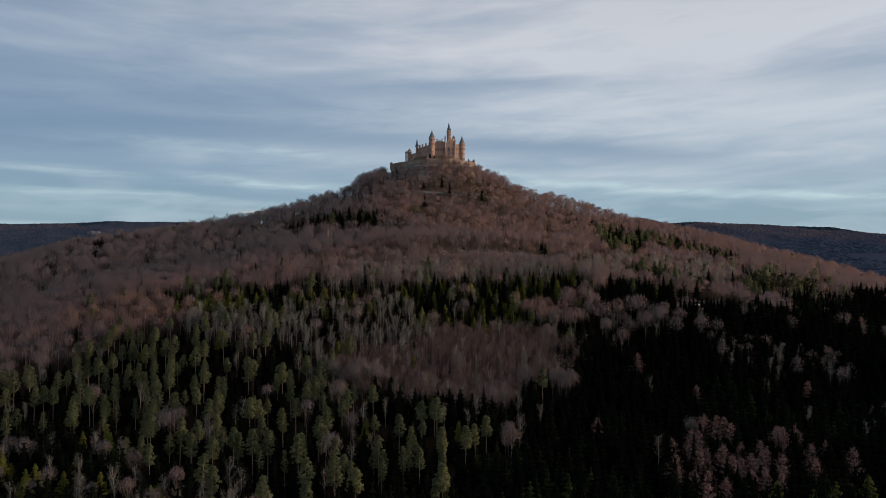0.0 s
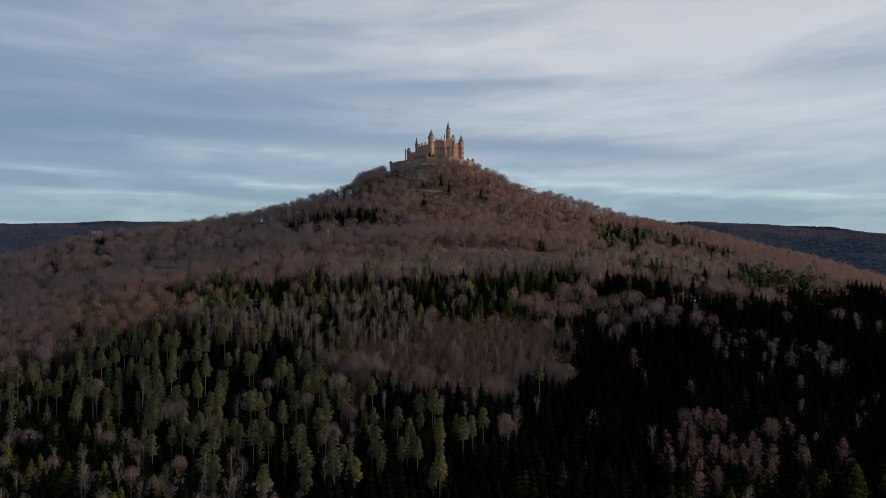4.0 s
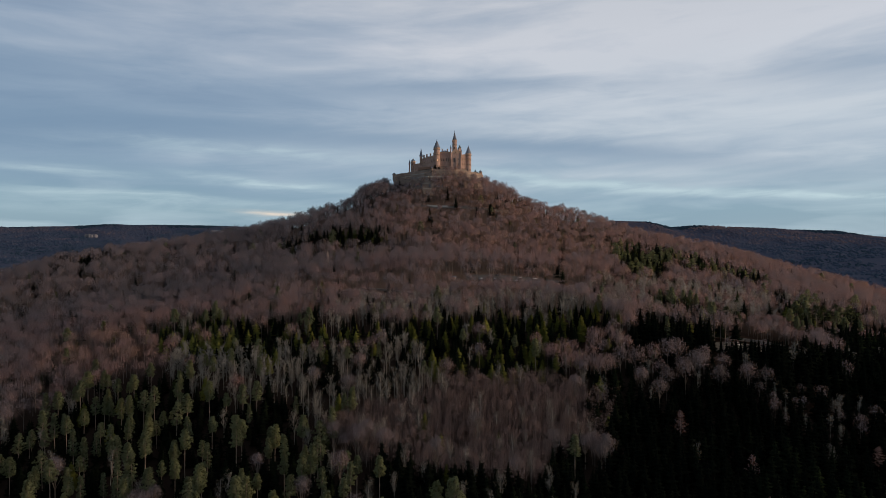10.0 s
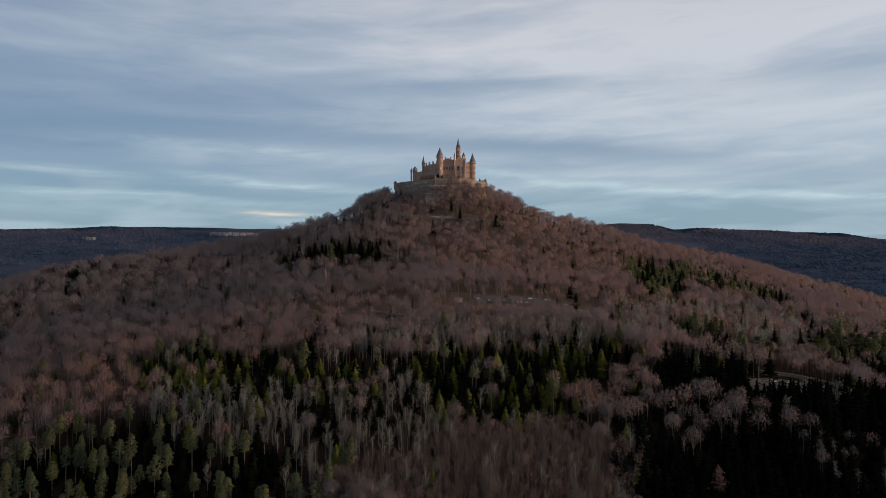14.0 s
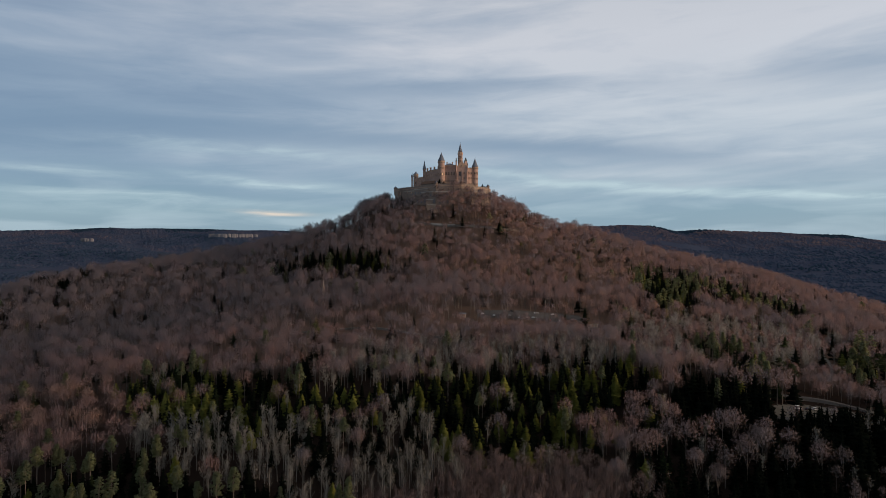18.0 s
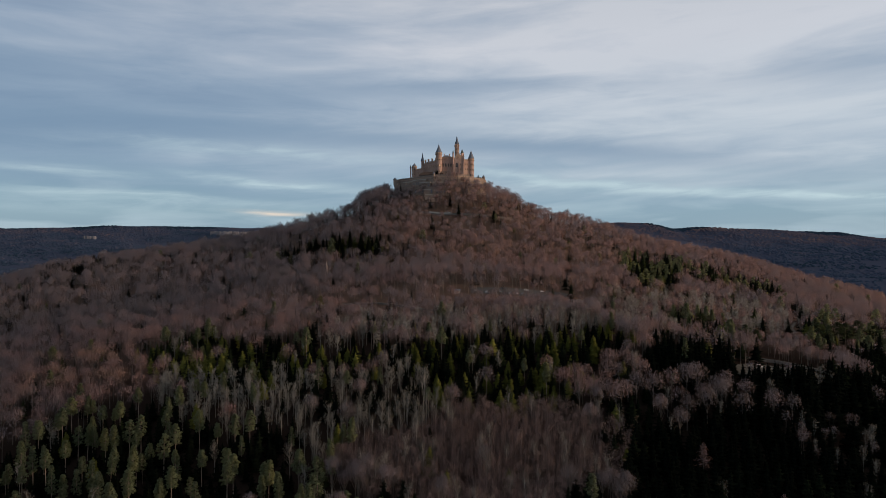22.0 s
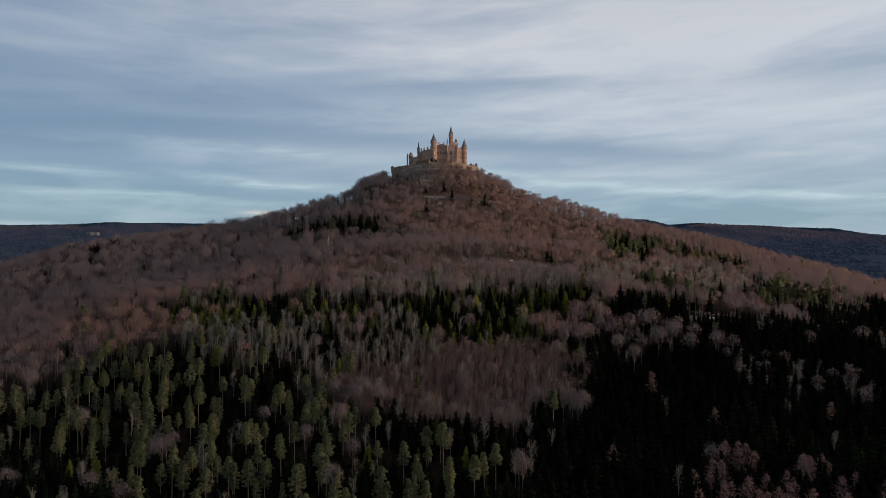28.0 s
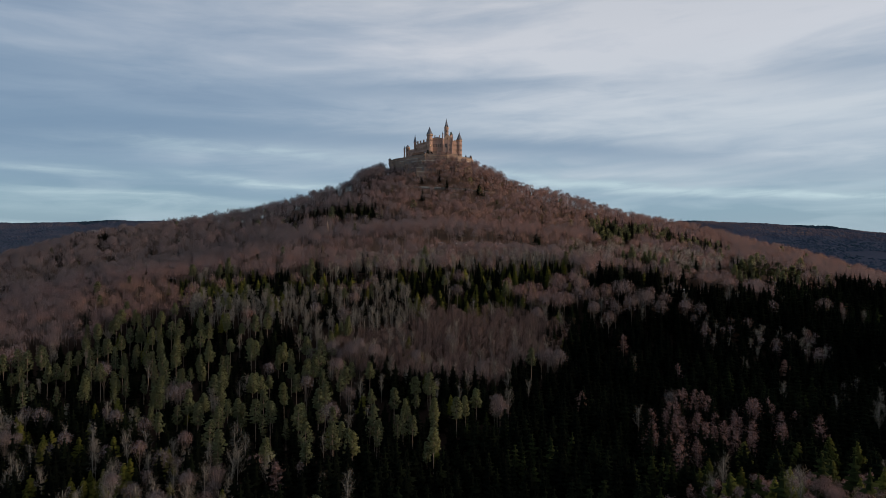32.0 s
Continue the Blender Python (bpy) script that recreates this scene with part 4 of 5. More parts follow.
def near_line(pts, x, y, d):
    hit = np.zeros(np.shape(x), bool)
    for (x0, y0), (x1, y1) in zip(pts, pts[1:]):
        l2 = (x1 - x0) ** 2 + (y1 - y0) ** 2
        t = np.clip(((x - x0) * (x1 - x0) + (y - y0) * (y1 - y0)) / l2, 0, 1)
        hit |= np.hypot(x - x0 - t * (x1 - x0), y - y0 - t * (y1 - y0)) < d
    return hit


# stands of the forest in plan: outline, then shares of spruce, pine, beech, pale ash, larch, young bright conifer
STANDS = (
    ("low_mix", ((-330, 360), (-232, 333), (-192, 341), (-121, 285), (-84, 262), (-42, 268), (10, 275), (10, 120), (-330, 120)), (0.40, 0.0, 0.32, 0.12, 0.0, 0.16)),
    ("near_spruce", ((-75, 258), (-42, 264), (12, 272), (12, 110), (-75, 110)), (0.86, 0.02, 0.04, 0.07, 0.01, 0.0)),
    ("pine_stand", ((-330, 380), (-272, 432), (-253, 464), (-218, 484), (-193, 482), (-153, 452), (-112, 440), (-82, 420), (-50, 380), (-11, 361), (18, 345), (25, 310), (3, 272), (-42, 266), (-84, 260), (-121, 283), (-192, 339), (-232, 331), (-330, 358)), (0.56, 0.38, 0.02, 0.03, 0.0, 0.01)),
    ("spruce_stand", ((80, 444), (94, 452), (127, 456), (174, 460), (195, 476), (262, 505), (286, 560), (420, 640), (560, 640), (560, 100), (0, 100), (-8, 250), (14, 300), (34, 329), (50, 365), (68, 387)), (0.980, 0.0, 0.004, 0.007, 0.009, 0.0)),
    ("larch_group", ((91, 312), (123, 349), (145, 355), (175, 340), (180, 312), (165, 276), (126, 262), (105, 243), (86, 250), (80, 264)), (0.70, 0.0, 0.02, 0.0, 0.28, 0.0)),
    ("spur_mix", ((60, 215), (105, 236), (140, 243), (175, 215), (175, 120), (70, 120)), (0.10, 0.0, 0.60, 0.03, 0.05, 0.22)),
    ("grey_group", ((170, 446), (215, 444), (265, 446), (265, 416), (200, 410), (176, 420)), (0.40, 0.0, 0.24, 0.36, 0.0, 0.0)),
    ("thicket", ((-86, 428), (-33, 434), (-10, 450), (27, 458), (71, 450), (88, 435), (80, 418), (68, 408), (52, 394), (31, 377), (5, 374), (-15, 384), (-51, 394)), (0.01, 0.02, 0.02, 0.20, 0.0, 0.02)),
    ("pale_stand", ((-205, 510), (-127, 487), (-93, 473), (-27, 482), (-13, 445), (-40, 430), (-84, 423), (-112, 438), (-153, 450), (-193, 482)), (0.13, 0.06, 0.06, 0.72, 0.0, 0.03)),
    ("mixed_band", ((-238, 585), (-212, 589), (-131, 534), (-69, 517), (-11, 528), (41, 567), (107, 545), (107, 480), (85, 452), (22, 456), (-13, 447), (-27, 480), (-81, 485), (-127, 485), (-205, 508)), (0.48, 0.06, 0.11, 0.05, 0.0, 0.30)),
    ("beech_row", ((58, 476), (100, 478), (192, 478), (192, 448), (120, 440), (80, 446), (58, 452)), (0.44, 0.0, 0.50, 0.06, 0.0, 0.0)),
    ("spruce_clump", ((104, 466), (115, 512), (150, 520), (176, 505), (164, 466)), (0.88, 0.06, 0.06, 0.0, 0.0, 0.0)),
    ("lot_screen", ((165, 460), (180, 484), (262, 512), (330, 530), (300, 490), (200, 452)), (0.85, 0.0, 0.05, 0.10, 0.0, 0.0)),
    ("tan_slope", ((105, 545), (200, 560), (262, 575), (320, 640), (300, 690), (160, 690), (110, 620)), (0.04, 0.02, 0.54, 0.32, 0.08, 0.0)),
    ("slope_pines", ((168, 700), (180, 780), (192, 870), (280, 905), (330, 860), (350, 770), (322, 715), (292, 770), (245, 790), (212, 715)), (0.40, 0.18, 0.08, 0.0, 0.0, 0.34)),
    ("slope_tail", ((165, 525), (160, 620), (185, 640), (205, 600), (190, 520)), (0.25, 0.35, 0.35, 0.0, 0.0, 0.05)),
    # olive conifers stand in here for spruces, whose colour holds stand shade
    ("dark_clump", ((-225, 915), (-84, 872), (-66, 800), (-120, 785), (-160, 820), (-215, 850)), (0.26, 0.04, 0.12, 0.0, 0.0, 0.58)),
    ("ridge_clump", ((-620, 1150), (-600, 1000), (-500, 890), (-470, 930), (-500, 1040), (-440, 1090), (-470, 1150)), (0.34, 0.0, 0.45, 0.0, 0.0, 0.21)),
    ("grey_verge", ((-102, 540), (-79, 589), (-13, 601), (70, 597), (111, 560), (129, 540), (104, 545), (56, 565), (3, 530), (-50, 525)), (0.09, 0.02, 0.36, 0.50, 0.0, 0.03)),
    ("bright_group", ((215, 372), (250, 384), (284, 406), (296, 380), (250, 330), (205, 340)), (0.74, 0.0, 0.08, 0.18, 0.0, 0.0)),
    ("thicket_foot", ((-51, 392), (-15, 383), (5, 373), (31, 376), (52, 393), (68, 407), (80, 417), (88, 432), (80, 446), (50, 365), (34, 329), (10, 345), (-11, 358), (-49, 376)), (0.82, 0.08, 0.0, 0.07, 0.0, 0.03)),
    ("roadside_pines", ((255, 566), (250, 550), (301, 556), (370, 585), (370, 650), (300, 640)), (0.30, 0.26, 0.40, 0.0, 0.0, 0.04)),
)
HILL_WOOD = (0.030, 0.008, 0.958, 0.0, 0.0, 0.004)
LOT = ((168, 489), (175, 508), (205, 522), (232, 526), (256, 520), (244, 505), (213, 497))
CAR_PARK = ((8, 668), (10, 686), (98, 690), (110, 676), (70, 667))
RAMP_GAP = ((-42, 992), (-42, 1012), (-29, 1012), (-29, 992))
ROAD_GAP = ((-38, 963), (-38, 974), (-3, 970), (-3, 963))
ROADS = {
    "valley_road": (((140, 536), (182, 531), (203, 533), (222, 537), (242, 535), (264, 529), (330, 508), (420, 485)), 6.5),
    "hill_track": (((250, 573), (261, 586), (277, 616), (289, 646), (313, 680), (331, 700)), 2.3),
    "castle_road": (((-70, 985), (-48, 978), (-35, 973), (-20, 969), (-4, 969), (29, 968), (60, 972), (90, 985)), 5.0),
    "woodland_path": (((-190, 668), (-140, 664), (-110, 662), (-89, 662), (-59, 650), (-31, 637), (-10, 631)), 3.5),
}
LONE_SPRUCES = ((-60, 616, 1.05), (-57, 621, 0.7), (-23, 428, 0.75), (-212, 742, 1.0), (-207, 748, 0.8), (-220, 737, 0.7), (-312, 842, 0.9), (-266, 812, 0.8), (-352, 770, 0.7), (-357, 776, 0.55), (-394, 792, 0.7), (-103, 566, 1.0), (-96, 570, 0.7), (308, 663, 1.0), (314, 690, 0.8), (-84, 803, 0.9), (-78, 798, 0.75), (-90, 795, 0.8), (-30, 797, 0.6), (94, 634, 0.8), (97, 630, 0.65), (120, 622, 0.7), (57, 624, 0.6), (4, 610, 0.75), (256, 700, 0.8), (146, 1068, 0.72), (151, 1064, 0.6), (72, 1060, 0.62), (84, 1056, 0.55), (60, 1050, 0.5))
BIG_PINES = ((270, 572, 1.0), (286, 574, 1.1), (297, 583, 1.05), (311, 590, 1.15), (279, 590, 0.95), (203, 551, 0.85), (209, 546, 0.8), (178, 600, 0.9), (187, 588, 0.8), (331, 600, 1.0))
SPUR_CONIFERS = ((97, 242, 0.85), (104, 250, 0.95), (122, 259, 1.25), (130, 249, 1.15), (143, 257, 1.25), (158, 261, 1.35), (167, 257, 1.25), (111, 238, 0.85), (150, 246, 0.95))
KINDS = ("spruce", "pine", "beech", "ash", "larch", "young")


def place_trees():
    """Every tree of the hill: x, y, kind, stand and a random number, on a shaken grid."""
    rng = np.random.default_rng(7)
    step = 5.6
    gx, gy = np.meshgrid(np.arange(-760, 640, step), np.arange(130, 1240, step))
    x = gx.ravel() + rng.uniform(-0.5, 0.5, gx.size) * step * 0.95
    y = gy.ravel() + rng.uniform(-0.5, 0.5, gx.size) * step * 0.95
    jx, jy = x + 7 * wave(x, y, 37.0, 1.0), y + 7 * wave(x, y, 41.0, 3.0)
    stand = np.full(x.shape, -1)
    for k, (_, poly, _) in enumerate(STANDS):
        stand[inside(poly, jx, jy)] = k
    share = np.array([s[2] for s in STANDS] + [HILL_WOOD])[stand]
    c = np.cumsum(share, 1)
    roll = rng.uniform(0, 1, x.shape)
    kind = (roll[:, None] > c).sum(1)
    keep = kind < 6
    kind = np.minimum(kind, 5)
    thin = np.array([0.96, 0.44, 0.40, 0.85, 0.72, 0.78])[kind]
    thin = np.where((kind == 2) & ((stand == 10) | (stand == 5) | (stand == 6)), 0.80, thin)
    thin = np.where((kind == 2) & (x > 160) & (x < 340) & (y > 532) & (y < 590), 0.95, thin)
    thin = np.where((stand == 14) & (kind == 0), 0.55, np.where((stand == 13) & (kind == 2), 0.80, thin))
    thin = np.where((kind == 2) & (y > 850), thin * 0.95, thin)
    thin = np.where((kind == 2) & (np.hypot(x + 12, y - 1080) < 230), np.where(np.hypot(x + 12, y - 1080) < 150, 0.75, 0.45), thin)
    keep &= rng.uniform(0, 1, x.shape) < thin
    keep &= np.abs(x + 20) < 0.74 * y + 45
    keep &= np.hypot((x + 12) / 1.28, y - 1083) > 58
    keep &= ~((y > 1160) & (np.abs(x) < 420))
    for px, py, _ in LONE_SPRUCES + BIG_PINES + SPUR_CONIFERS:
        keep &= np.hypot(x - px, y - py) > 4.5
    for area in (LOT, CAR_PARK, ROAD_GAP, RAMP_GAP):
        keep &= ~inside(area, x, y)
    for pts, wd in ROADS.values():
        keep &= ~near_line(pts, x, y, wd / 2 + 0.8)
    return x[keep], y[keep], kind[keep], stand[keep], rng.uniform(0, 1, keep.sum())


TX, TY, TK, TS, TR = place_trees()
TZ = height(TX, TY)
FAR_SPECS = {
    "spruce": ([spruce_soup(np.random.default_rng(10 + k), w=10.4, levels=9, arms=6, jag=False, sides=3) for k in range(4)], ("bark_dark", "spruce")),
    "pine": ([pine_soup(np.random.default_rng(20 + k), w=6.4 + 0.5 * k, bare=0.42 + 0.03 * k, clumps=20, blades=11, size=1.6, sides=3) for k in range(5)], ("bark_pine", "pine")),
    "beech": ([beech_soup(np.random.default_rng(30 + k), twigs=380, twig=0.36, limbs=3, long=1.15, sides=3) for k in range(6)], ("bark", "beech")),
    "ash": ([ash_soup(np.random.default_rng(40 + k), twigs=230, twig=0.28, sides=3) for k in range(5)], ("bark_pale", "grey_twig")),
    "larch": ([larch_soup(np.random.default_rng(50 + k), levels=12, arms=6, twigs=5, sides=3) for k in range(3)], ("bark", "larch")),
    "young": ([spruce_soup(np.random.default_rng(60 + k), h=17, w=10.4, levels=11, arms=6, jag=False, sides=3) for k in range(3)], ("bark_dark", "olive")),
}
BACK_BEECH = [beech_soup(np.random.default_rng(35 + k), twigs=220, twig=0.52, limbs=2, sides=3, long=1.45) for k in range(6)]
BACK_BEECH += [beech_soup(np.random.default_rng(235 + k), h=19.5, w=8.6, twigs=150, twig=0.50, limbs=3, sides=3, mid=0.76, low=0.5, long=1.4) for k in range(4)]
NEAR_SPECS = {
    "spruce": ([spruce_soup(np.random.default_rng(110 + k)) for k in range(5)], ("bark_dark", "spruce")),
    "pine": ([pine_soup(np.random.default_rng(120 + k), w=5.6 + 0.45 * (k * 3 % 7), bare=0.40 + 0.025 * (k * 5 % 8), clumps=30 + 2 * k) for k in range(8)], ("bark_pine", "pine")),
    "beech": ([beech_soup(np.random.default_rng(130 + k), twigs=1900, twig=0.115, **({"h": 23.0, "w": 9.2, "mid": 0.72} if k % 2 else {})) for k in range(6)], ("bark", "beech")),
    "ash": ([ash_soup(np.random.default_rng(140 + k), twigs=480, twig=0.105, bole=0.17) for k in range(6)], ("bark_pale", "grey_twig")),
    "larch": ([larch_soup(np.random.default_rng(150 + k)) for k in range(4)], ("bark", "larch")),
    "young": ([spruce_soup(np.random.default_rng(160 + k), h=17, w=9.8, levels=16) for k in range(4)], ("bark_dark", "olive")),
}
LABELS = {
    "spruce": ("dark green spruce with drooping branches in dense stand", "spruce tree"),
    "pine": ("tall pine with bare stem and grey-green tufted crown", "pine tree"),
    "beech": ("leafless broad-crowned beech with brown twigs on hillside", "bare tree"),
    "ash": ("slim leafless tree with pale stem and upswept twigs", "bare tree"),
    "larch": ("leafless larch with tiers of pinkish-brown twigs", "larch tree"),
    "young": ("young yellow-green conifer with pointed crown", "conifer tree"),
}
SIZE = {"spruce": (0.58, 1.08), "pine": (0.66, 1.08), "beech": (0.84, 1.16), "ash": (0.78, 1.10), "larch": (0.80, 1.08), "young": (0.52, 0.98)}


def tree_tint(x, y, r):
    """Drifts of colour through the woods, with each tree a little apart."""
    drift = 0.42 + 0.20 * wave(x, y, 150.0, 6.0) + 0.10 * wave(x, y, 55.0, 9.0)
    warm = 0.34 * np.exp(-((x + 235) / 130) ** 2 - ((y - 560) / 85) ** 2) + 0.12 * np.exp(-((x - 40) / 150) ** 2 - ((y - 820) / 140) ** 2)
    warm = warm - 0.40 * np.clip((-x - 20) / 150, 0, 1) * np.clip((y - 600) / 150, 0, 1) + 0.12 * np.clip((x + 10) / 120, 0, 1) * np.clip((y - 640) / 120, 0, 1)
    warm = warm + 0.30 * np.exp(-((x - 200) / 110) ** 2 - ((y - 630) / 80) ** 2) + 0.45 * np.exp(-((x - 125) / 70) ** 2 - ((y - 190) / 70) ** 2)
    warm = warm - 0.25 * np.exp(-((x - 190) / 110) ** 2 - ((y - 440) / 50) ** 2)
    return np.clip(drift + warm + (r - 0.5) * 0.55, 0.0, 1.0)


def joined_trees(name, specs, mats, x, y, z, size, turn, tint, pick, label, category):
    V, F, S, T, D, n = [], [], [], [], [], 0
    for k, (v, f, m, d) in enumerate(specs):
        sel = np.nonzero(pick == k)[0]
        if not len(sel):
            continue
        c, s_ = np.cos(turn[sel])[:, None], np.sin(turn[sel])[:, None]
        sz = size[sel][:, None]
        wide = (0.9 + 0.25 * ((turn[sel] * 7.3) % 1.0))[:, None]
        px = (v[:, 0] * c - v[:, 1] * s_) * sz * wide + x[sel][:, None]
        py = (v[:, 0] * s_ + v[:, 1] * c) * sz * wide + y[sel][:, None]
        pz = v[:, 2] * sz + z[sel][:, None]
        V.append(np.stack([px, py, pz], -1).reshape(-1, 3))
        F.append((f[None] + (np.arange(len(sel)) * len(v))[:, None, None]).reshape(-1, 3) + n)
        S.append(np.tile(m, len(sel)))
        T.append(np.repeat(tint[sel], len(v)))
        D.append(np.stack([d[:, 0] * c - d[:, 1] * s_, d[:, 0] * s_ + d[:, 1] * c, np.broadcast_to(d[:, 2], (len(sel), len(d)))], -1).reshape(-1, 3))
        n += len(v) * len(sel)
    me = mesh_from(name, np.vstack(V), np.vstack(F), np.concatenate(S), [M[k] for k in mats], np.concatenate(T), np.vstack(D))
    return tagged(new(name, me), label, category, kind="stuff")


def split_tree(name, arrays, mats, label, category, group, tint=0.5):
    """One tree as a thing: an empty at its foot with trunk and crown under it."""
    v, f, m, d = arrays
    root = new(name)
    tagged(root, label, category, group)
    for slot, pname in ((0, "trunk"), (1, "crown")):
        ff = f[m == slot]
        used, inv = np.unique(ff, return_inverse=True)
        me = mesh_from(pname, v[used], inv.reshape(-1, 3), np.zeros(len(ff), int), [M[mats[slot]]], np.full(len(used), tint), d[used])
        new(pname, me).parent = root
    return root


def build_forest():
    tint = tree_tint(TX, TY, TR)
    turn = (TR * 977.0) % 6.283
    for k, kind in enumerate(KINDS):
        idx = np.nonzero(TK == k)[0]
        lo, hi = SIZE[kind]
        size = lo + (hi - lo) * ((TR[idx] * 61.7) % 1.0)
        if kind == "spruce":
            size = np.where(TS[idx] == 3, size * 0.92, np.where((TS[idx] >= 11) & (TS[idx] <= 14), size * 1.02, size))
            size = np.where(TS[idx] == 2, size * 0.74, np.where(TS[idx] == 9, size * 0.84, size))
            size = np.where((TS[idx] == 14) | (TS[idx] == 16), size * 1.22, size)
            size = np.where(((TS[idx] == 3) | (TS[idx] == 12)) & (TX[idx] > 170) & (TY[idx] > 420), size * 1.22, size)
        verge = (TX[idx] > -8) & (TX[idx] < 118) & (TY[idx] > 622) & (TY[idx] < 660)
        size = np.where(verge, size * 0.62, size)
        if kind == "larch":
            size = np.where(TS[idx] == 5, size * 0.62, size)
        if kind == "ash":
            size = np.where((TS[idx] == 6) | (TS[idx] == 19), size * 0.78, size)
        if kind == "beech":
            x, y = TX[idx], TY[idx]
            crown = np.hypot(x + 12, y - 1080)
            size = np.where(y > 780, 1.0 + (size - 1.0) * 1.9, size)
            size = size * np.where((crown > 66) & (crown < 180), 0.88, 1.0)
            size = size * np.where((crown < 115) & (x > -28), np.where((x > -24) & (y > 985) & (y < 1028), 1.28, 1.12), 1.0)
            size = size * np.where((np.abs(x + 124) < 24) & (np.abs(y - 1078) < 60), 1.30, 1.0) * np.where((np.abs(x - 76) < 26) & (np.abs(y - 1075) < 45), 1.2, 1.0) * np.where(TS[idx] == 10, 1.1, 1.0)
            size = size * np.where((x < -28) & (x > -98) & (y > 985) & (y < 1090), 0.78, 1.0)
            size = size * np.where(TS[idx] == 5, 0.48, 1.0) * np.where((TS[idx] == 6) | (TS[idx] == 19), 0.66, 1.0) * np.where(TS[idx] == 13, 0.72, 1.0) * np.where((x > 160) & (y > 525) & (y < 590), 0.66, 1.0) * np.where(TS[idx] == 0, 0.76, 1.0) * np.where((y > 1040) & (y < 1140) & (np.abs(x + 12) > 170) & ((TR[idx] * 331.0) % 1.0 < 0.35), 1.08, 1.0)
            size = size * np.where((x > -44) & (x < 8) & (y > 918) & (y < 968), 0.52, 1.0) * np.where((x >= 8) & (x < 36) & (y > 930) & (y < 968), 0.68, 1.0)
        # low growth in front of the clearing by the road keeps it open to the valley
        x, y = TX[idx], TY[idx]
        screen = (x > -20 + 0.515 * (y - 130)) & (x < -20 + 0.68 * (y - 130)) & (y > 410) & (y < 506)
        room = (182.0 - 0.243 * (y - 130) - TZ[idx]) / {"spruce": 21.0, "pine": 24.5, "beech": 21.0, "ash": 19.0, "larch": 19.0, "young": 17.0}[kind]
        size = np.where(screen, np.minimum(size, np.maximum(room, 0.12)), size)
        order = np.argsort(np.hypot(TX[idx] + 10, TY[idx] - 60))
        single, rest = order[:300], order[300:]
        specs, mats = NEAR_SPECS[kind]
        mean = 0.40 if kind == "beech" else 0.45
        made = [split_tree(f"{kind}_tree", a, mats, *LABELS[kind], f"{kind} trees of the hill wood", mean + (0.7 if kind == "beech" else 0.4) * (j / (len(specs) - 1) - 0.5)) for j, a in enumerate(specs)]
        rank = np.argsort(np.argsort(tint[idx[single]])) * len(made) // max(len(single), 1)
        used = set()
        for j, q in enumerate(single):
            i, k_ = idx[q], int(rank[j])
            m = Matrix.Translation((TX[i], TY[i], TZ[i])) @ Matrix.Rotation(turn[i], 4, "Z") @ Matrix.Scale(size[q], 4)
            if k_ not in used:
                made[k_].matrix_basis = m
                used.add(k_)
            else:
                copy_thing(made[k_], Matrix()).matrix_basis = m
        if len(rest):
            i = idx[rest]
            specs, mats = FAR_SPECS[kind]
            if kind == "beech":
                back = TY[i] > 780
                q, sz = i[back], size[rest][back]
                joined_trees("upper_beech_wood", BACK_BEECH, mats, TX[q], TY[q], TZ[q], sz, turn[q], tint[q], np.where((TX[q] + 30 + 60 * wave(TX[q], TY[q], 90.0, 4.0) > 0) & ((TR[q] * 53.0) % 1.0 < 0.6), 6 + (TR[q] * 7919).astype(int) % 4, (TR[q] * 7919).astype(int) % 6), "leafless beech wood on the upper slopes below the castle", "woodland")
                rest, i = rest[~back], i[~back]
            joined_trees(f"{kind}_wood", specs, mats, TX[i], TY[i], TZ[i], size[rest], turn[i], tint[i], (TR[i] * 7919).astype(int) % len(specs), f"dense hillside wood of {LABELS[kind][0].split(' with ')[0]} trees", "woodland")


def build_thicket():
    """The dense young growth in the middle of the slope."""
    rng = np.random.default_rng(71)
    gx, gy = np.meshgrid(np.arange(-100, 90, 2.6), np.arange(335, 462, 2.6))
    x, y = gx.ravel() + rng.uniform(-1.2, 1.2, gx.size), gy.ravel() + rng.uniform(-1.2, 1.2, gx.size)
    keep = inside(STANDS[7][1], x + 5 * wave(x, y, 37.0, 1.0), y + 5 * wave(x, y, 41.0, 3.0))
    x, y = x[keep], y[keep]
    specs = [ash_soup(np.random.default_rng(80 + k), h=11.5, w=4.6, twigs=125, twig=0.24, sides=3, bole=0.07, lift=0.75) for k in range(5)]
    r = rng.uniform(0, 1, len(x))
    joined_trees("young_thicket", specs, ("bark", "thicket"), x, y, height(x, y), 0.75 + 0.45 * r, (r * 977) % 6.283, tree_tint(x, y, r), (r * 7919).astype(int) % 5, "dense reddish-brown thicket of young leafless trees", "thicket")


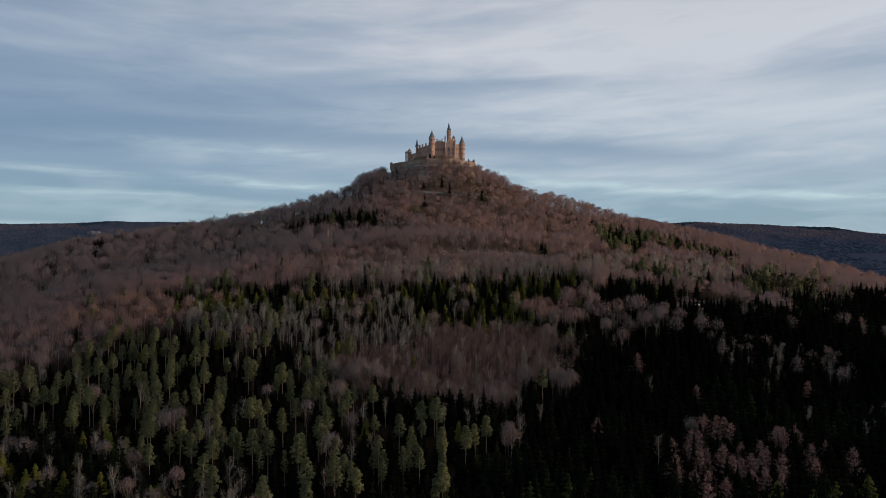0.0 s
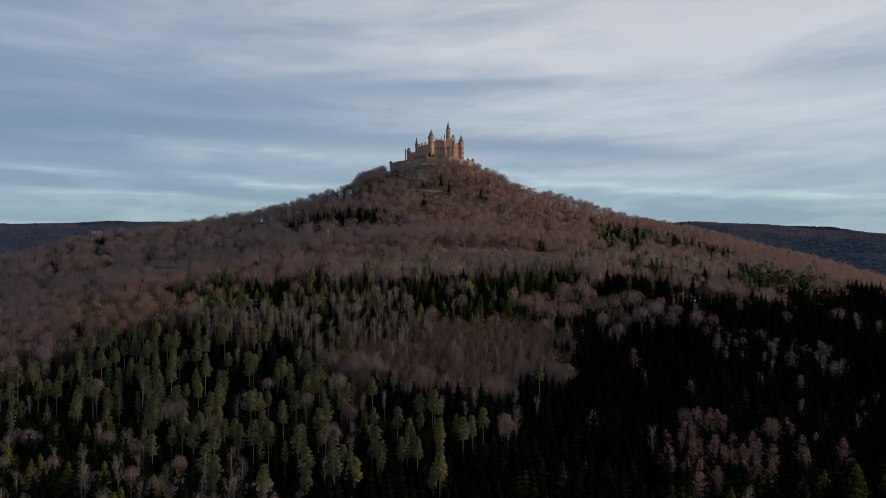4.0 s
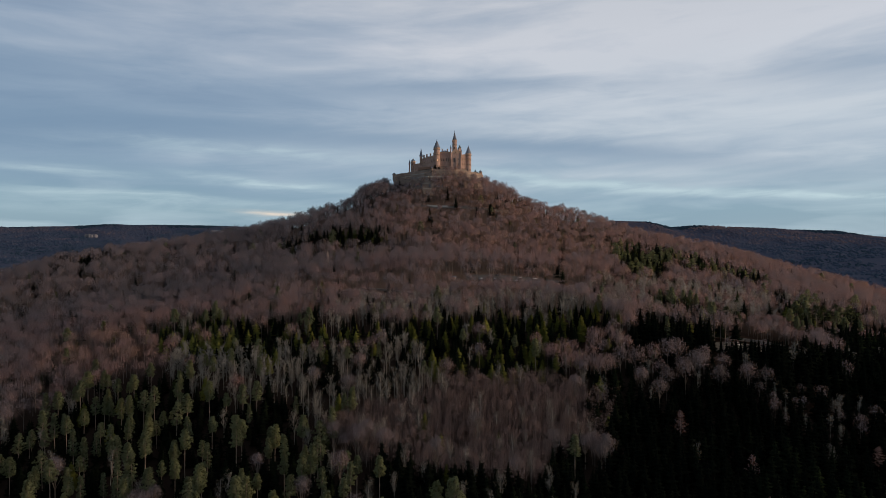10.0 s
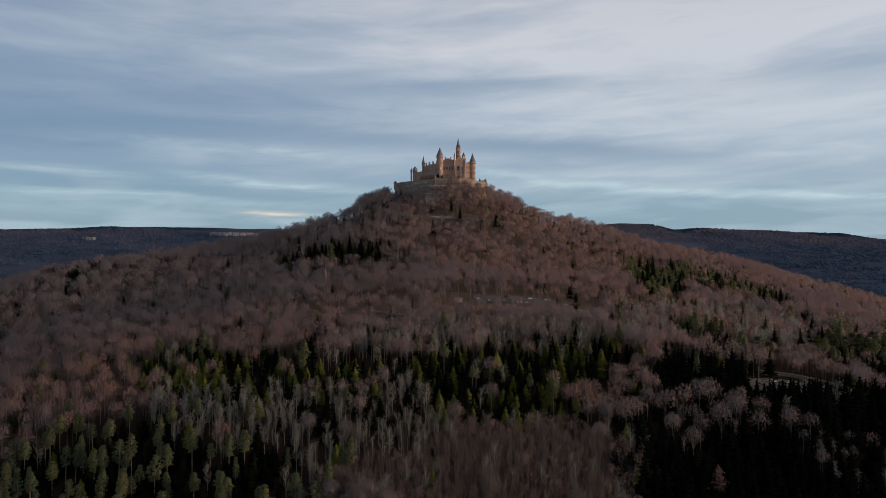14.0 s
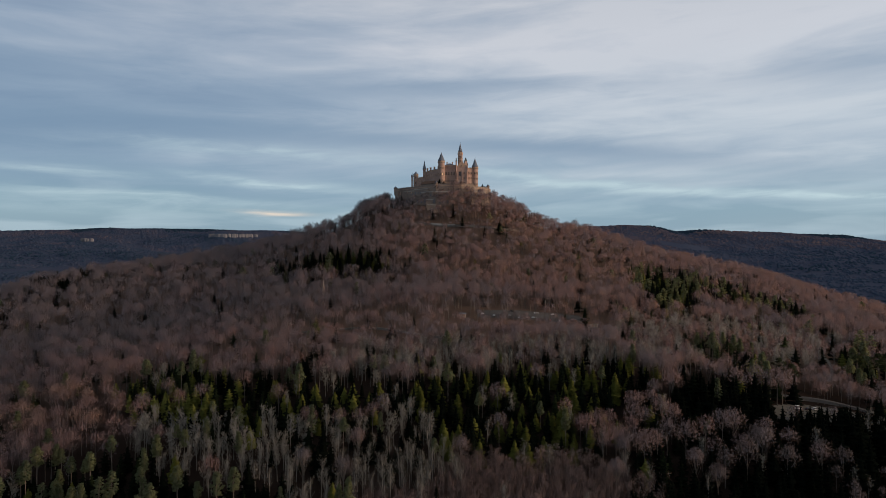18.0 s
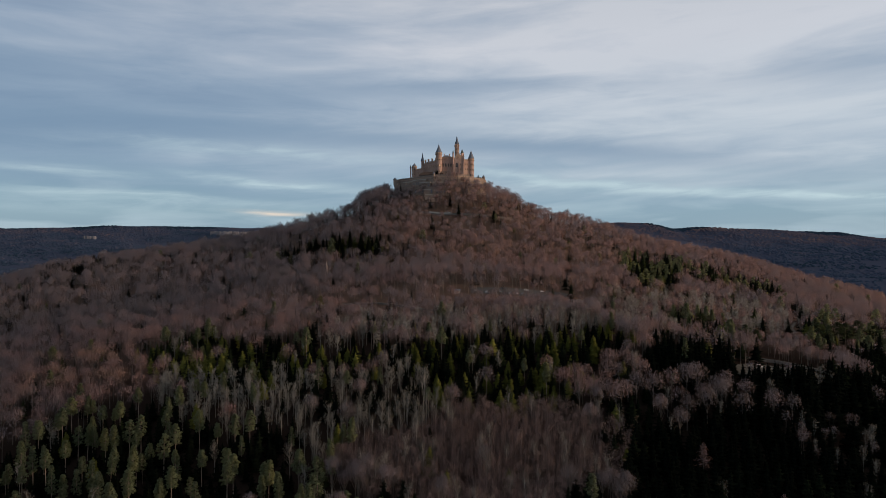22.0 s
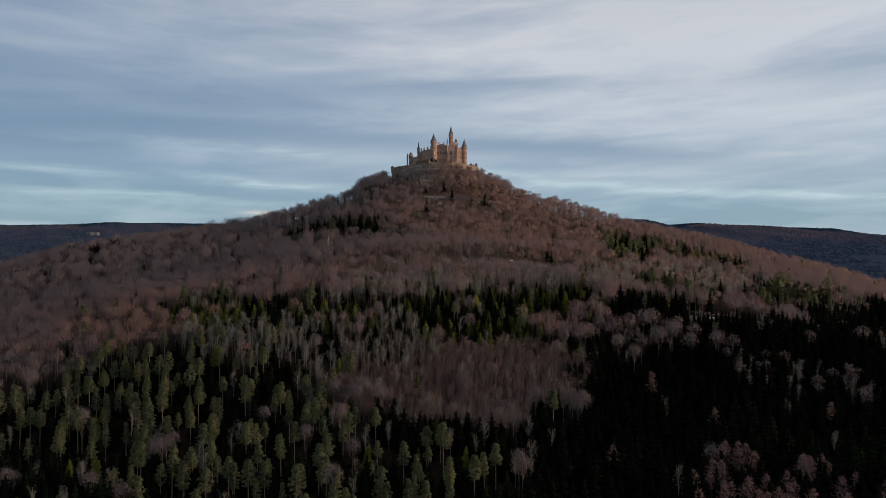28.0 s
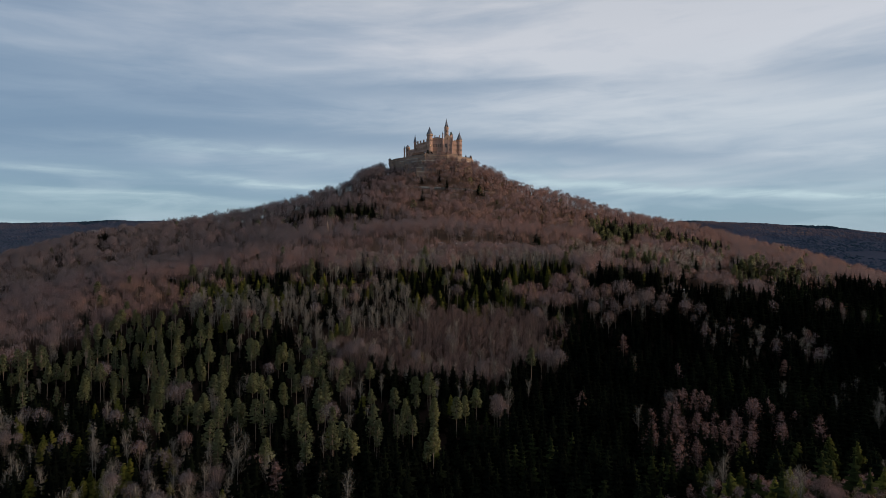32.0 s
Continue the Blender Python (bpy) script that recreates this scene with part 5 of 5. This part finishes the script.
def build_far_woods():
    """Woods on the far scarp and plateau: lumps of canopy, blue haze in their colour, with a ragged skyline."""
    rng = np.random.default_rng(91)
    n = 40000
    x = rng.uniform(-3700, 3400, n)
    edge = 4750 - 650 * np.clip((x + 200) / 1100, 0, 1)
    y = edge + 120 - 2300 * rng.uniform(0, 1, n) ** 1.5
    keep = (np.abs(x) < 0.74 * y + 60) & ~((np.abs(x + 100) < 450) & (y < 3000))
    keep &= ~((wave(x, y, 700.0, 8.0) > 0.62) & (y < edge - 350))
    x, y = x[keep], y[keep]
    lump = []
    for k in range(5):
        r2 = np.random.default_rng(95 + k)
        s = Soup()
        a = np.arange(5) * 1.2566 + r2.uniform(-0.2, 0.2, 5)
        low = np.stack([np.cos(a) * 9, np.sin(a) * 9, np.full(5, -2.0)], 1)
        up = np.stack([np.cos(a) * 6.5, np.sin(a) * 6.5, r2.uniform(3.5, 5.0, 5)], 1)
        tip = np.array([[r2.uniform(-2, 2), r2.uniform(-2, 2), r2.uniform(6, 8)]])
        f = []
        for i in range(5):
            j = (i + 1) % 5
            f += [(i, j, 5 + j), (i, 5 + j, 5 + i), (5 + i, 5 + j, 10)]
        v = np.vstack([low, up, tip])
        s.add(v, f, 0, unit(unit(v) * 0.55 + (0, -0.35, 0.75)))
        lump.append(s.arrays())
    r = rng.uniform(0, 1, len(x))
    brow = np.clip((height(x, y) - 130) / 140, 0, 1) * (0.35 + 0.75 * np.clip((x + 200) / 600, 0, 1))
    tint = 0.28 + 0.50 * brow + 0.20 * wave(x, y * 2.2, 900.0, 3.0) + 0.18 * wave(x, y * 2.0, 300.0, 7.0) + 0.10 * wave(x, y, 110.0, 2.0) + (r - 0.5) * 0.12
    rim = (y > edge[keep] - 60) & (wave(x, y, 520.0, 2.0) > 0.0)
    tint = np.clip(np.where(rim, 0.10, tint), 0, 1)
    joined_trees("far_woods", lump, ("far_wood",), x, y, height(x, y), np.where(rim, 0.8, 0.6) + 0.5 * r, r * 0.6 - 0.3, tint, (r * 7919).astype(int) % 5, "distant woods on the plateau scarp, haze-blue in colour", "distant woods")


def build_lone_trees():
    """Conifers that stand out singly from the bare woods."""
    for places, spec, mats, label, cat, group in (
        (LONE_SPRUCES, NEAR_SPECS["spruce"][0], ("bark_dark", "spruce"), "single dark spruce standing out of bare brown woods", "spruce tree", "single spruces of the slope"),
        (BIG_PINES, [pine_soup(np.random.default_rng(170 + k), h=23, w=11.5, clumps=20, blades=34, size=1.7, bare=0.50) for k in range(4)], ("bark_pine", "pine_dark"), "large spreading dark green pine beside the track", "pine tree", "large pines of the slope"),
        (SPUR_CONIFERS, [spruce_soup(np.random.default_rng(180 + k), h=16, w=9.0, levels=17, arms=9) for k in range(3)], ("bark_dark", "bright"), "bushy yellow-green conifer on the low spur", "conifer tree", "conifers of the spur"),
    ):
        made = [split_tree(cat.replace(" ", "_"), a, mats, label, cat, group) for a in spec]
        for j, (x, y, size) in enumerate(places):
            m = Matrix.Translation((x, y, float(height(x, y)))) @ Matrix.Rotation(j * 2.4, 4, "Z") @ Matrix.Scale(size, 4)
            if j < len(made):
                made[j].matrix_basis = m
            else:
                copy_thing(made[j % len(made)], Matrix()).matrix_basis = m


def build_castle_trees():
    """Evergreens on the bastions."""
    for x, y, z, h, w in ((-25.0, 1030.5, 270, 13.0, 9.5), (-18.5, 1031.0, 270, 10.5, 9.0), (37.5, 1052, 268, 10.0, 5.5), (41.5, 1055, 267, 8.5, 5.0)):
        a = spruce_soup(np.random.default_rng(int(h * 10)), h=h, w=w, levels=11, arms=8)
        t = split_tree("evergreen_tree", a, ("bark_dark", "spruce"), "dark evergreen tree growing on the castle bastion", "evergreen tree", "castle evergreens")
        t.matrix_basis = Matrix.Translation((x, y, z))


build_forest()
build_lone_trees()
build_castle_trees()
build_thicket()
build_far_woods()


# ---- roads, clearings and what stands there ----
def road(name, pts, width, mat, label, lift=0.35):
    """A strip laid along the slope, cut level from side to side, with banks."""
    P = []
    for k in range(len(pts) - 1):
        a, b = pts[k], pts[k + 1]
        n = max(2, int(math.hypot(b[0] - a[0], b[1] - a[1]) / 4))
        P += [(a[0] + (b[0] - a[0]) * i / n, a[1] + (b[1] - a[1]) * i / n) for i in range(n)]
    P.append(pts[-1])
    P = np.array(P)
    for _ in range(6):
        P[1:-1] = (P[:-2] + 2 * P[1:-1] + P[2:]) / 4
    t = np.gradient(P, axis=0)
    t /= np.linalg.norm(t, axis=1, keepdims=True)
    side = np.stack([-t[:, 1], t[:, 0]], 1)
    z = height(P[:, 0], P[:, 1])
    for _ in range(4):
        z[1:-1] = (z[:-2] + 2 * z[1:-1] + z[2:]) / 4
    v, f = [], []
    for (x, y), (sx, sy), zz in zip(P, side, z):
        h0, h1 = float(height(x - sx * width * 0.5, y - sy * width * 0.5)), float(height(x + sx * width * 0.5, y + sy * width * 0.5))
        top = max(zz, h0, h1) + lift
        v += [(x - sx * width * 0.62, y - sy * width * 0.62, top - 5), (x - sx * width / 2, y - sy * width / 2, top), (x + sx * width / 2, y + sy * width / 2, top), (x + sx * width * 0.62, y + sy * width * 0.62, top - 5)]
    for k in range(len(P) - 1):
        for i in range(3):
            a = k * 4 + i
            f.append((a, a + 1, a + 5, a + 4))
    tagged(part(name, (v, f), M[mat]), label, "road", kind="structure")
    return P, side, [q[2] for q in v[1::4]]


def clearing(name, poly, mat, label, category, lift=0.3, step=2.0):
    xs, ys = [p[0] for p in poly], [p[1] for p in poly]
    gx, gy = np.meshgrid(np.arange(min(xs), max(xs) + step, step), np.arange(min(ys), max(ys) + step, step))
    gz = height(gx, gy) + lift
    ok = inside(poly, gx, gy)
    n = gx.shape[1]
    v = np.stack([gx, gy, gz], -1).reshape(-1, 3)
    f = [(r * n + c, r * n + c + 1, (r + 1) * n + c + 1, (r + 1) * n + c) for r in range(gx.shape[0] - 1) for c in range(n - 1) if ok[r, c]]
    tagged(part(name, (v, f), M[mat]), label, category, kind="structure")


def build_roads():
    road("valley_road", *ROADS["valley_road"], "asphalt", "grey asphalt road through the woods")
    road("hill_track", *ROADS["hill_track"], "gravel", "pale gravel track climbing the wooded slope")
    P, side, z = road("castle_road", *ROADS["castle_road"], "gravel", "pale road curving below the castle")
    road("woodland_path", *ROADS["woodland_path"], "gravel", "pale woodland path across the slope")
    v, f = [], []
    for (x, y), (sx, sy), zz in zip(P, side, z):
        for o, h in ((2.5, -1.5), (2.5, 0.6), (2.95, 0.6), (2.95, -1.5)):
            v.append((x - sx * o, y - sy * o, zz + h))
    for k in range(len(P) - 1):
        if -38 < P[k][0] < -4:
            f += [(k * 4 + i, k * 4 + i + 1, k * 4 + i + 5, k * 4 + i + 4) for i in range(3)]
    tagged(part("retaining_wall", (v, f), M["plaster"]), "pale stone parapet wall along the castle road", "wall", kind="structure")
    clearing("car_park", CAR_PARK, "asphalt", "worn grey car park cut into the slope", "car park")
    clearing("meadow", LOT, "grass", "flat winter grass and gravel clearing by the road", "meadow")


def car_model(paint, name="car", van=False):
    """A parked car facing +x, standing on z = 0."""
    c = tagged(new(name), {"white": "white parked car", "silver": "silver parked car", "black_paint": "dark parked car", "red_paint": "red parked car"}[paint] + (" van" if van else "") + " on gravel ground", "car", "parked cars")
    roof = 2.0 if van else 1.45
    side = [(-2.1, 0.35), (2.1, 0.35), (2.15, 0.7), (1.5, 0.88), (0.95, 0.95), (-1.9, 1.0), (-2.15, 0.8)]
    body = ([(x, -0.86, z) for x, z in side] + [(x, 0.86, z) for x, z in side], [tuple(range(7)), tuple(range(13, 6, -1))] + [(i, i + 7, (i + 1) % 7 + 7, (i + 1) % 7) for i in range(7)])
    part("body", body, M[paint], c)
    cab = [(-1.95 if van else -1.7, 0.96), (1.0, 0.93), (0.35, roof), (-1.8 if van else -1.2, roof)]
    part("windows", ([(x, -0.78, z) for x, z in cab] + [(x, 0.78, z) for x, z in cab], [(0, 1, 2, 3), (7, 6, 5, 4)] + [(i, i + 4, (i + 1) % 4 + 4, (i + 1) % 4) for i in range(4)]), M["glass"], c)
    part("roof", box(-1.75 if van else -1.22, 0.36, -0.74, 0.74, roof, roof + 0.07), M[paint], c)
    for x in (-1.35, 1.35):
        for y in (-0.8, 0.8):
            w = part("wheel", moved(lathe([(0.20, -0.1), (0.33, -0.1), (0.33, 0.1), (0.20, 0.1)], 14), pose(x, y, 0.33, 90, 0, 0)), M["rubber"], c)
            part("rim", moved(lathe([(0.19, -0.11), (0.19, 0.11)], 10), pose(x, y, 0.33, 90, 0, 0)), M["silver"], w)
    for y in (-0.6, 0.6):
        part("headlight", box(2.08, 2.17, y - 0.2, y + 0.2, 0.58, 0.74), M["plaster"], c)
        part("tail_light", box(-2.18, -2.08, y - 0.18, y + 0.18, 0.62, 0.80), M["red_paint"], c)
    return c


def build_clearings():
    models = {k: car_model(k) for k in ("white", "silver", "black_paint", "red_paint")}
    van = car_model("white", "van", True)
    spots = ((24, 672, 80, "white"), (30, 671, 82, "black_paint"), (37, 673, 78, "silver"), (45, 671, 84, "white"), (52, 672, 80, "white"), (58, 673, 10, "silver"), (66, 671, 86, "black_paint"), (72, 672, 82, "red_paint"), (80, 673, 78, "white"), (86, 675, 80, "white"), (93, 678, 12, "silver"), (40, 682, 5, "black_paint"), (62, 684, 8, "white"), (77, 685, 3, "white"), (14, 675, 70, "white"), (201, 513, 30, "black_paint"), (207, 516, 24, "silver"))
    used = set()
    for x, y, deg, k in spots:
        m = Matrix.Translation((x, y, float(height(x, y)) + 0.32)) @ Matrix.Rotation(radians(deg), 4, "Z")
        if k in used:
            copy_thing(models[k], m)
        else:
            models[k].matrix_basis = m
            used.add(k)
    van.matrix_basis = Matrix.Translation((194, 511, float(height(194, 511)) + 0.32)) @ Matrix.Rotation(radians(20), 4, "Z")

    def hut(name, x, y, w, d, h, deg, wall, roof, label):
        t = tagged(new(name), label, "hut")
        z = float(height(x, y)) - 0.6
        part("wall", prism(rect(-w / 2, w / 2, -d / 2, d / 2), 0, h), M[wall], t)
        v = [(-w / 2 - 0.5, -d / 2 - 0.5, h - 0.1), (w / 2 + 0.5, -d / 2 - 0.5, h - 0.1), (w / 2 + 0.5, d / 2 + 0.5, h - 0.1), (-w / 2 - 0.5, d / 2 + 0.5, h - 0.1), (-w / 2 - 0.5, 0, h + d * 0.28), (w / 2 + 0.5, 0, h + d * 0.28)]
        part("roof", (v, [(0, 1, 5, 4), (2, 3, 4, 5), (0, 4, 3), (1, 2, 5), (3, 2, 1, 0)]), M[roof], t)
        door = part("door", box(-w * 0.3 - 0.5, -w * 0.3 + 0.5, -d / 2 - 0.08, -d / 2 + 0.02, 0.6, 2.7), M["wood"], t)
        part("handle", box(-w * 0.3 + 0.28, -w * 0.3 + 0.36, -d / 2 - 0.14, -d / 2 - 0.07, 1.6, 1.75), M["iron"], door)
        for q in (0.05, 0.3):
            window(t, w * q, -d / 2, 1.6, 0, 1.0, 1.1, False)
        t.matrix_basis = Matrix.Translation((x, y, z)) @ Matrix.Rotation(radians(deg), 4, "Z")
        return t

    hut("kiosk", 106, 668, 11, 5, 3.6, 8, "plaster", "tile", "low pale kiosk building beside the car park")
    hut("ticket_hut", -3, 668, 5, 4, 2.9, -6, "plaster", "slate", "small white hut at the car park edge")
    for x, y in ((33, 690), (71, 692)):
        t = tagged(new("street_lamp"), "tall slim grey street lamp at the car park", "street lamp", "car park lamps")
        part("base", lathe([(0.22, 0), (0.22, 0.5), (0.12, 0.6)], 10), M["iron"], t)
        part("pole", lathe([(0.13, 0.5), (0.08, 10.4)], 8), M["plaster"], t)
        arm = part("arm", box(-0.06, 0.06, -1.5, 0.06, 10.3, 10.45), M["plaster"], t)
        part("lamp_head", box(-0.18, 0.18, -2.1, -1.4, 10.25, 10.42), M["plaster"], arm)
        t.matrix_basis = Matrix.Translation((x, y, float(height(x, y)) + 0.2))
    c = tagged(new("skip_container"), "open yellow steel container on the winter grass", "container")
    part("tub", ([(-2.4, -1.1, 0.2), (2.4, -1.1, 0.2), (2.4, 1.1, 0.2), (-2.4, 1.1, 0.2), (-3.0, -1.2, 1.8), (3.0, -1.2, 1.8), (3.0, 1.2, 1.8), (-3.0, 1.2, 1.8)], [(0, 3, 2, 1), (0, 1, 5, 4), (1, 2, 6, 5), (2, 3, 7, 6), (3, 0, 4, 7)]), M["yellow"], c)
    part("rim", join(box(-3.05, 3.05, -1.26, -1.14, 1.74, 1.9), box(-3.05, 3.05, 1.14, 1.26, 1.74, 1.9), box(-3.06, -2.94, -1.14, 1.14, 1.74, 1.9), box(2.94, 3.06, -1.14, 1.14, 1.74, 1.9)), M["yellow"], c)
    for x in (-1.8, 1.8):
        part("skid", box(x - 0.15, x + 0.15, -1.0, 1.0, 0, 0.22), M["iron"], c)
    c.matrix_basis = Matrix.Translation((236, 514, float(height(236, 514)) + 0.3)) @ Matrix.Rotation(radians(12), 4, "Z")
    # the pale pointed tower among the trees
    t = tagged(new("chapel_tower"), "slim pale tower with pointed roof among bare trees", "chapel tower")
    g = float(height(-133, 729))
    part("wall", prism(rect(-134.1, -131.9, 727.9, 730.1), g - 1, 142.0), M["stone_dark"], t)
    part("cornice", box(-134.35, -131.65, 727.65, 730.35, 141.8, 142.3), M["trim"], t)
    r = part("roof", ([(-134.2, 727.8, 142.3), (-131.8, 727.8, 142.3), (-131.8, 730.2, 142.3), (-134.2, 730.2, 142.3), (-133, 729, 153.4)], [(0, 1, 4), (1, 2, 4), (2, 3, 4), (3, 0, 4), (3, 2, 1, 0)]), M["stone_dark"], t)
    part("finial", lathe([(0.08, 153.0), (0.2, 153.6), (0.03, 154.6)], 8, -133, 729), M["iron"], r)
    for z in (131.0, 137.5):
        window(t, -133, 727.88, z, 0, 0.7, 1.8)
    # pale cliffs under the far plateau rim
    rng = np.random.default_rng(5)
    for x0, x1, zc, tall, count in ((-1640, -1330, 284, 5, 22), (-2480, -2400, 252, 4, 5)):
        cl = tagged(new("rock_cliff"), "pale limestone cliff band on the distant wooded scarp", "cliff", "distant cliffs")
        for k in range(count):
            x = x0 + (x1 - x0) * (k + rng.uniform(0.1, 0.9)) / count
            ys = np.arange(2900, 4800, 6.0)
            hz = height(np.full(ys.shape, x), ys)
            y = float(ys[np.argmax(hz > zc - 14)]) - 22
            w, h = rng.uniform(9, 18), tall * rng.uniform(0.2, 1.2)
            ring_ = [(x + w * math.cos(a) * rng.uniform(0.8, 1.1), y + 9 * math.sin(a) * rng.uniform(0.8, 1.1)) for a in np.linspace(0, 5.5, 8)]
            v, f = prism(ring_, zc - 30, zc + h * 0.4)
            v = [(a, b, c_ + (rng.uniform(-5, 3) if c_ > zc else 0)) for a, b, c_ in v]
            part("rock", (v, f), M["rock"], cl)


build_roads()
build_clearings()
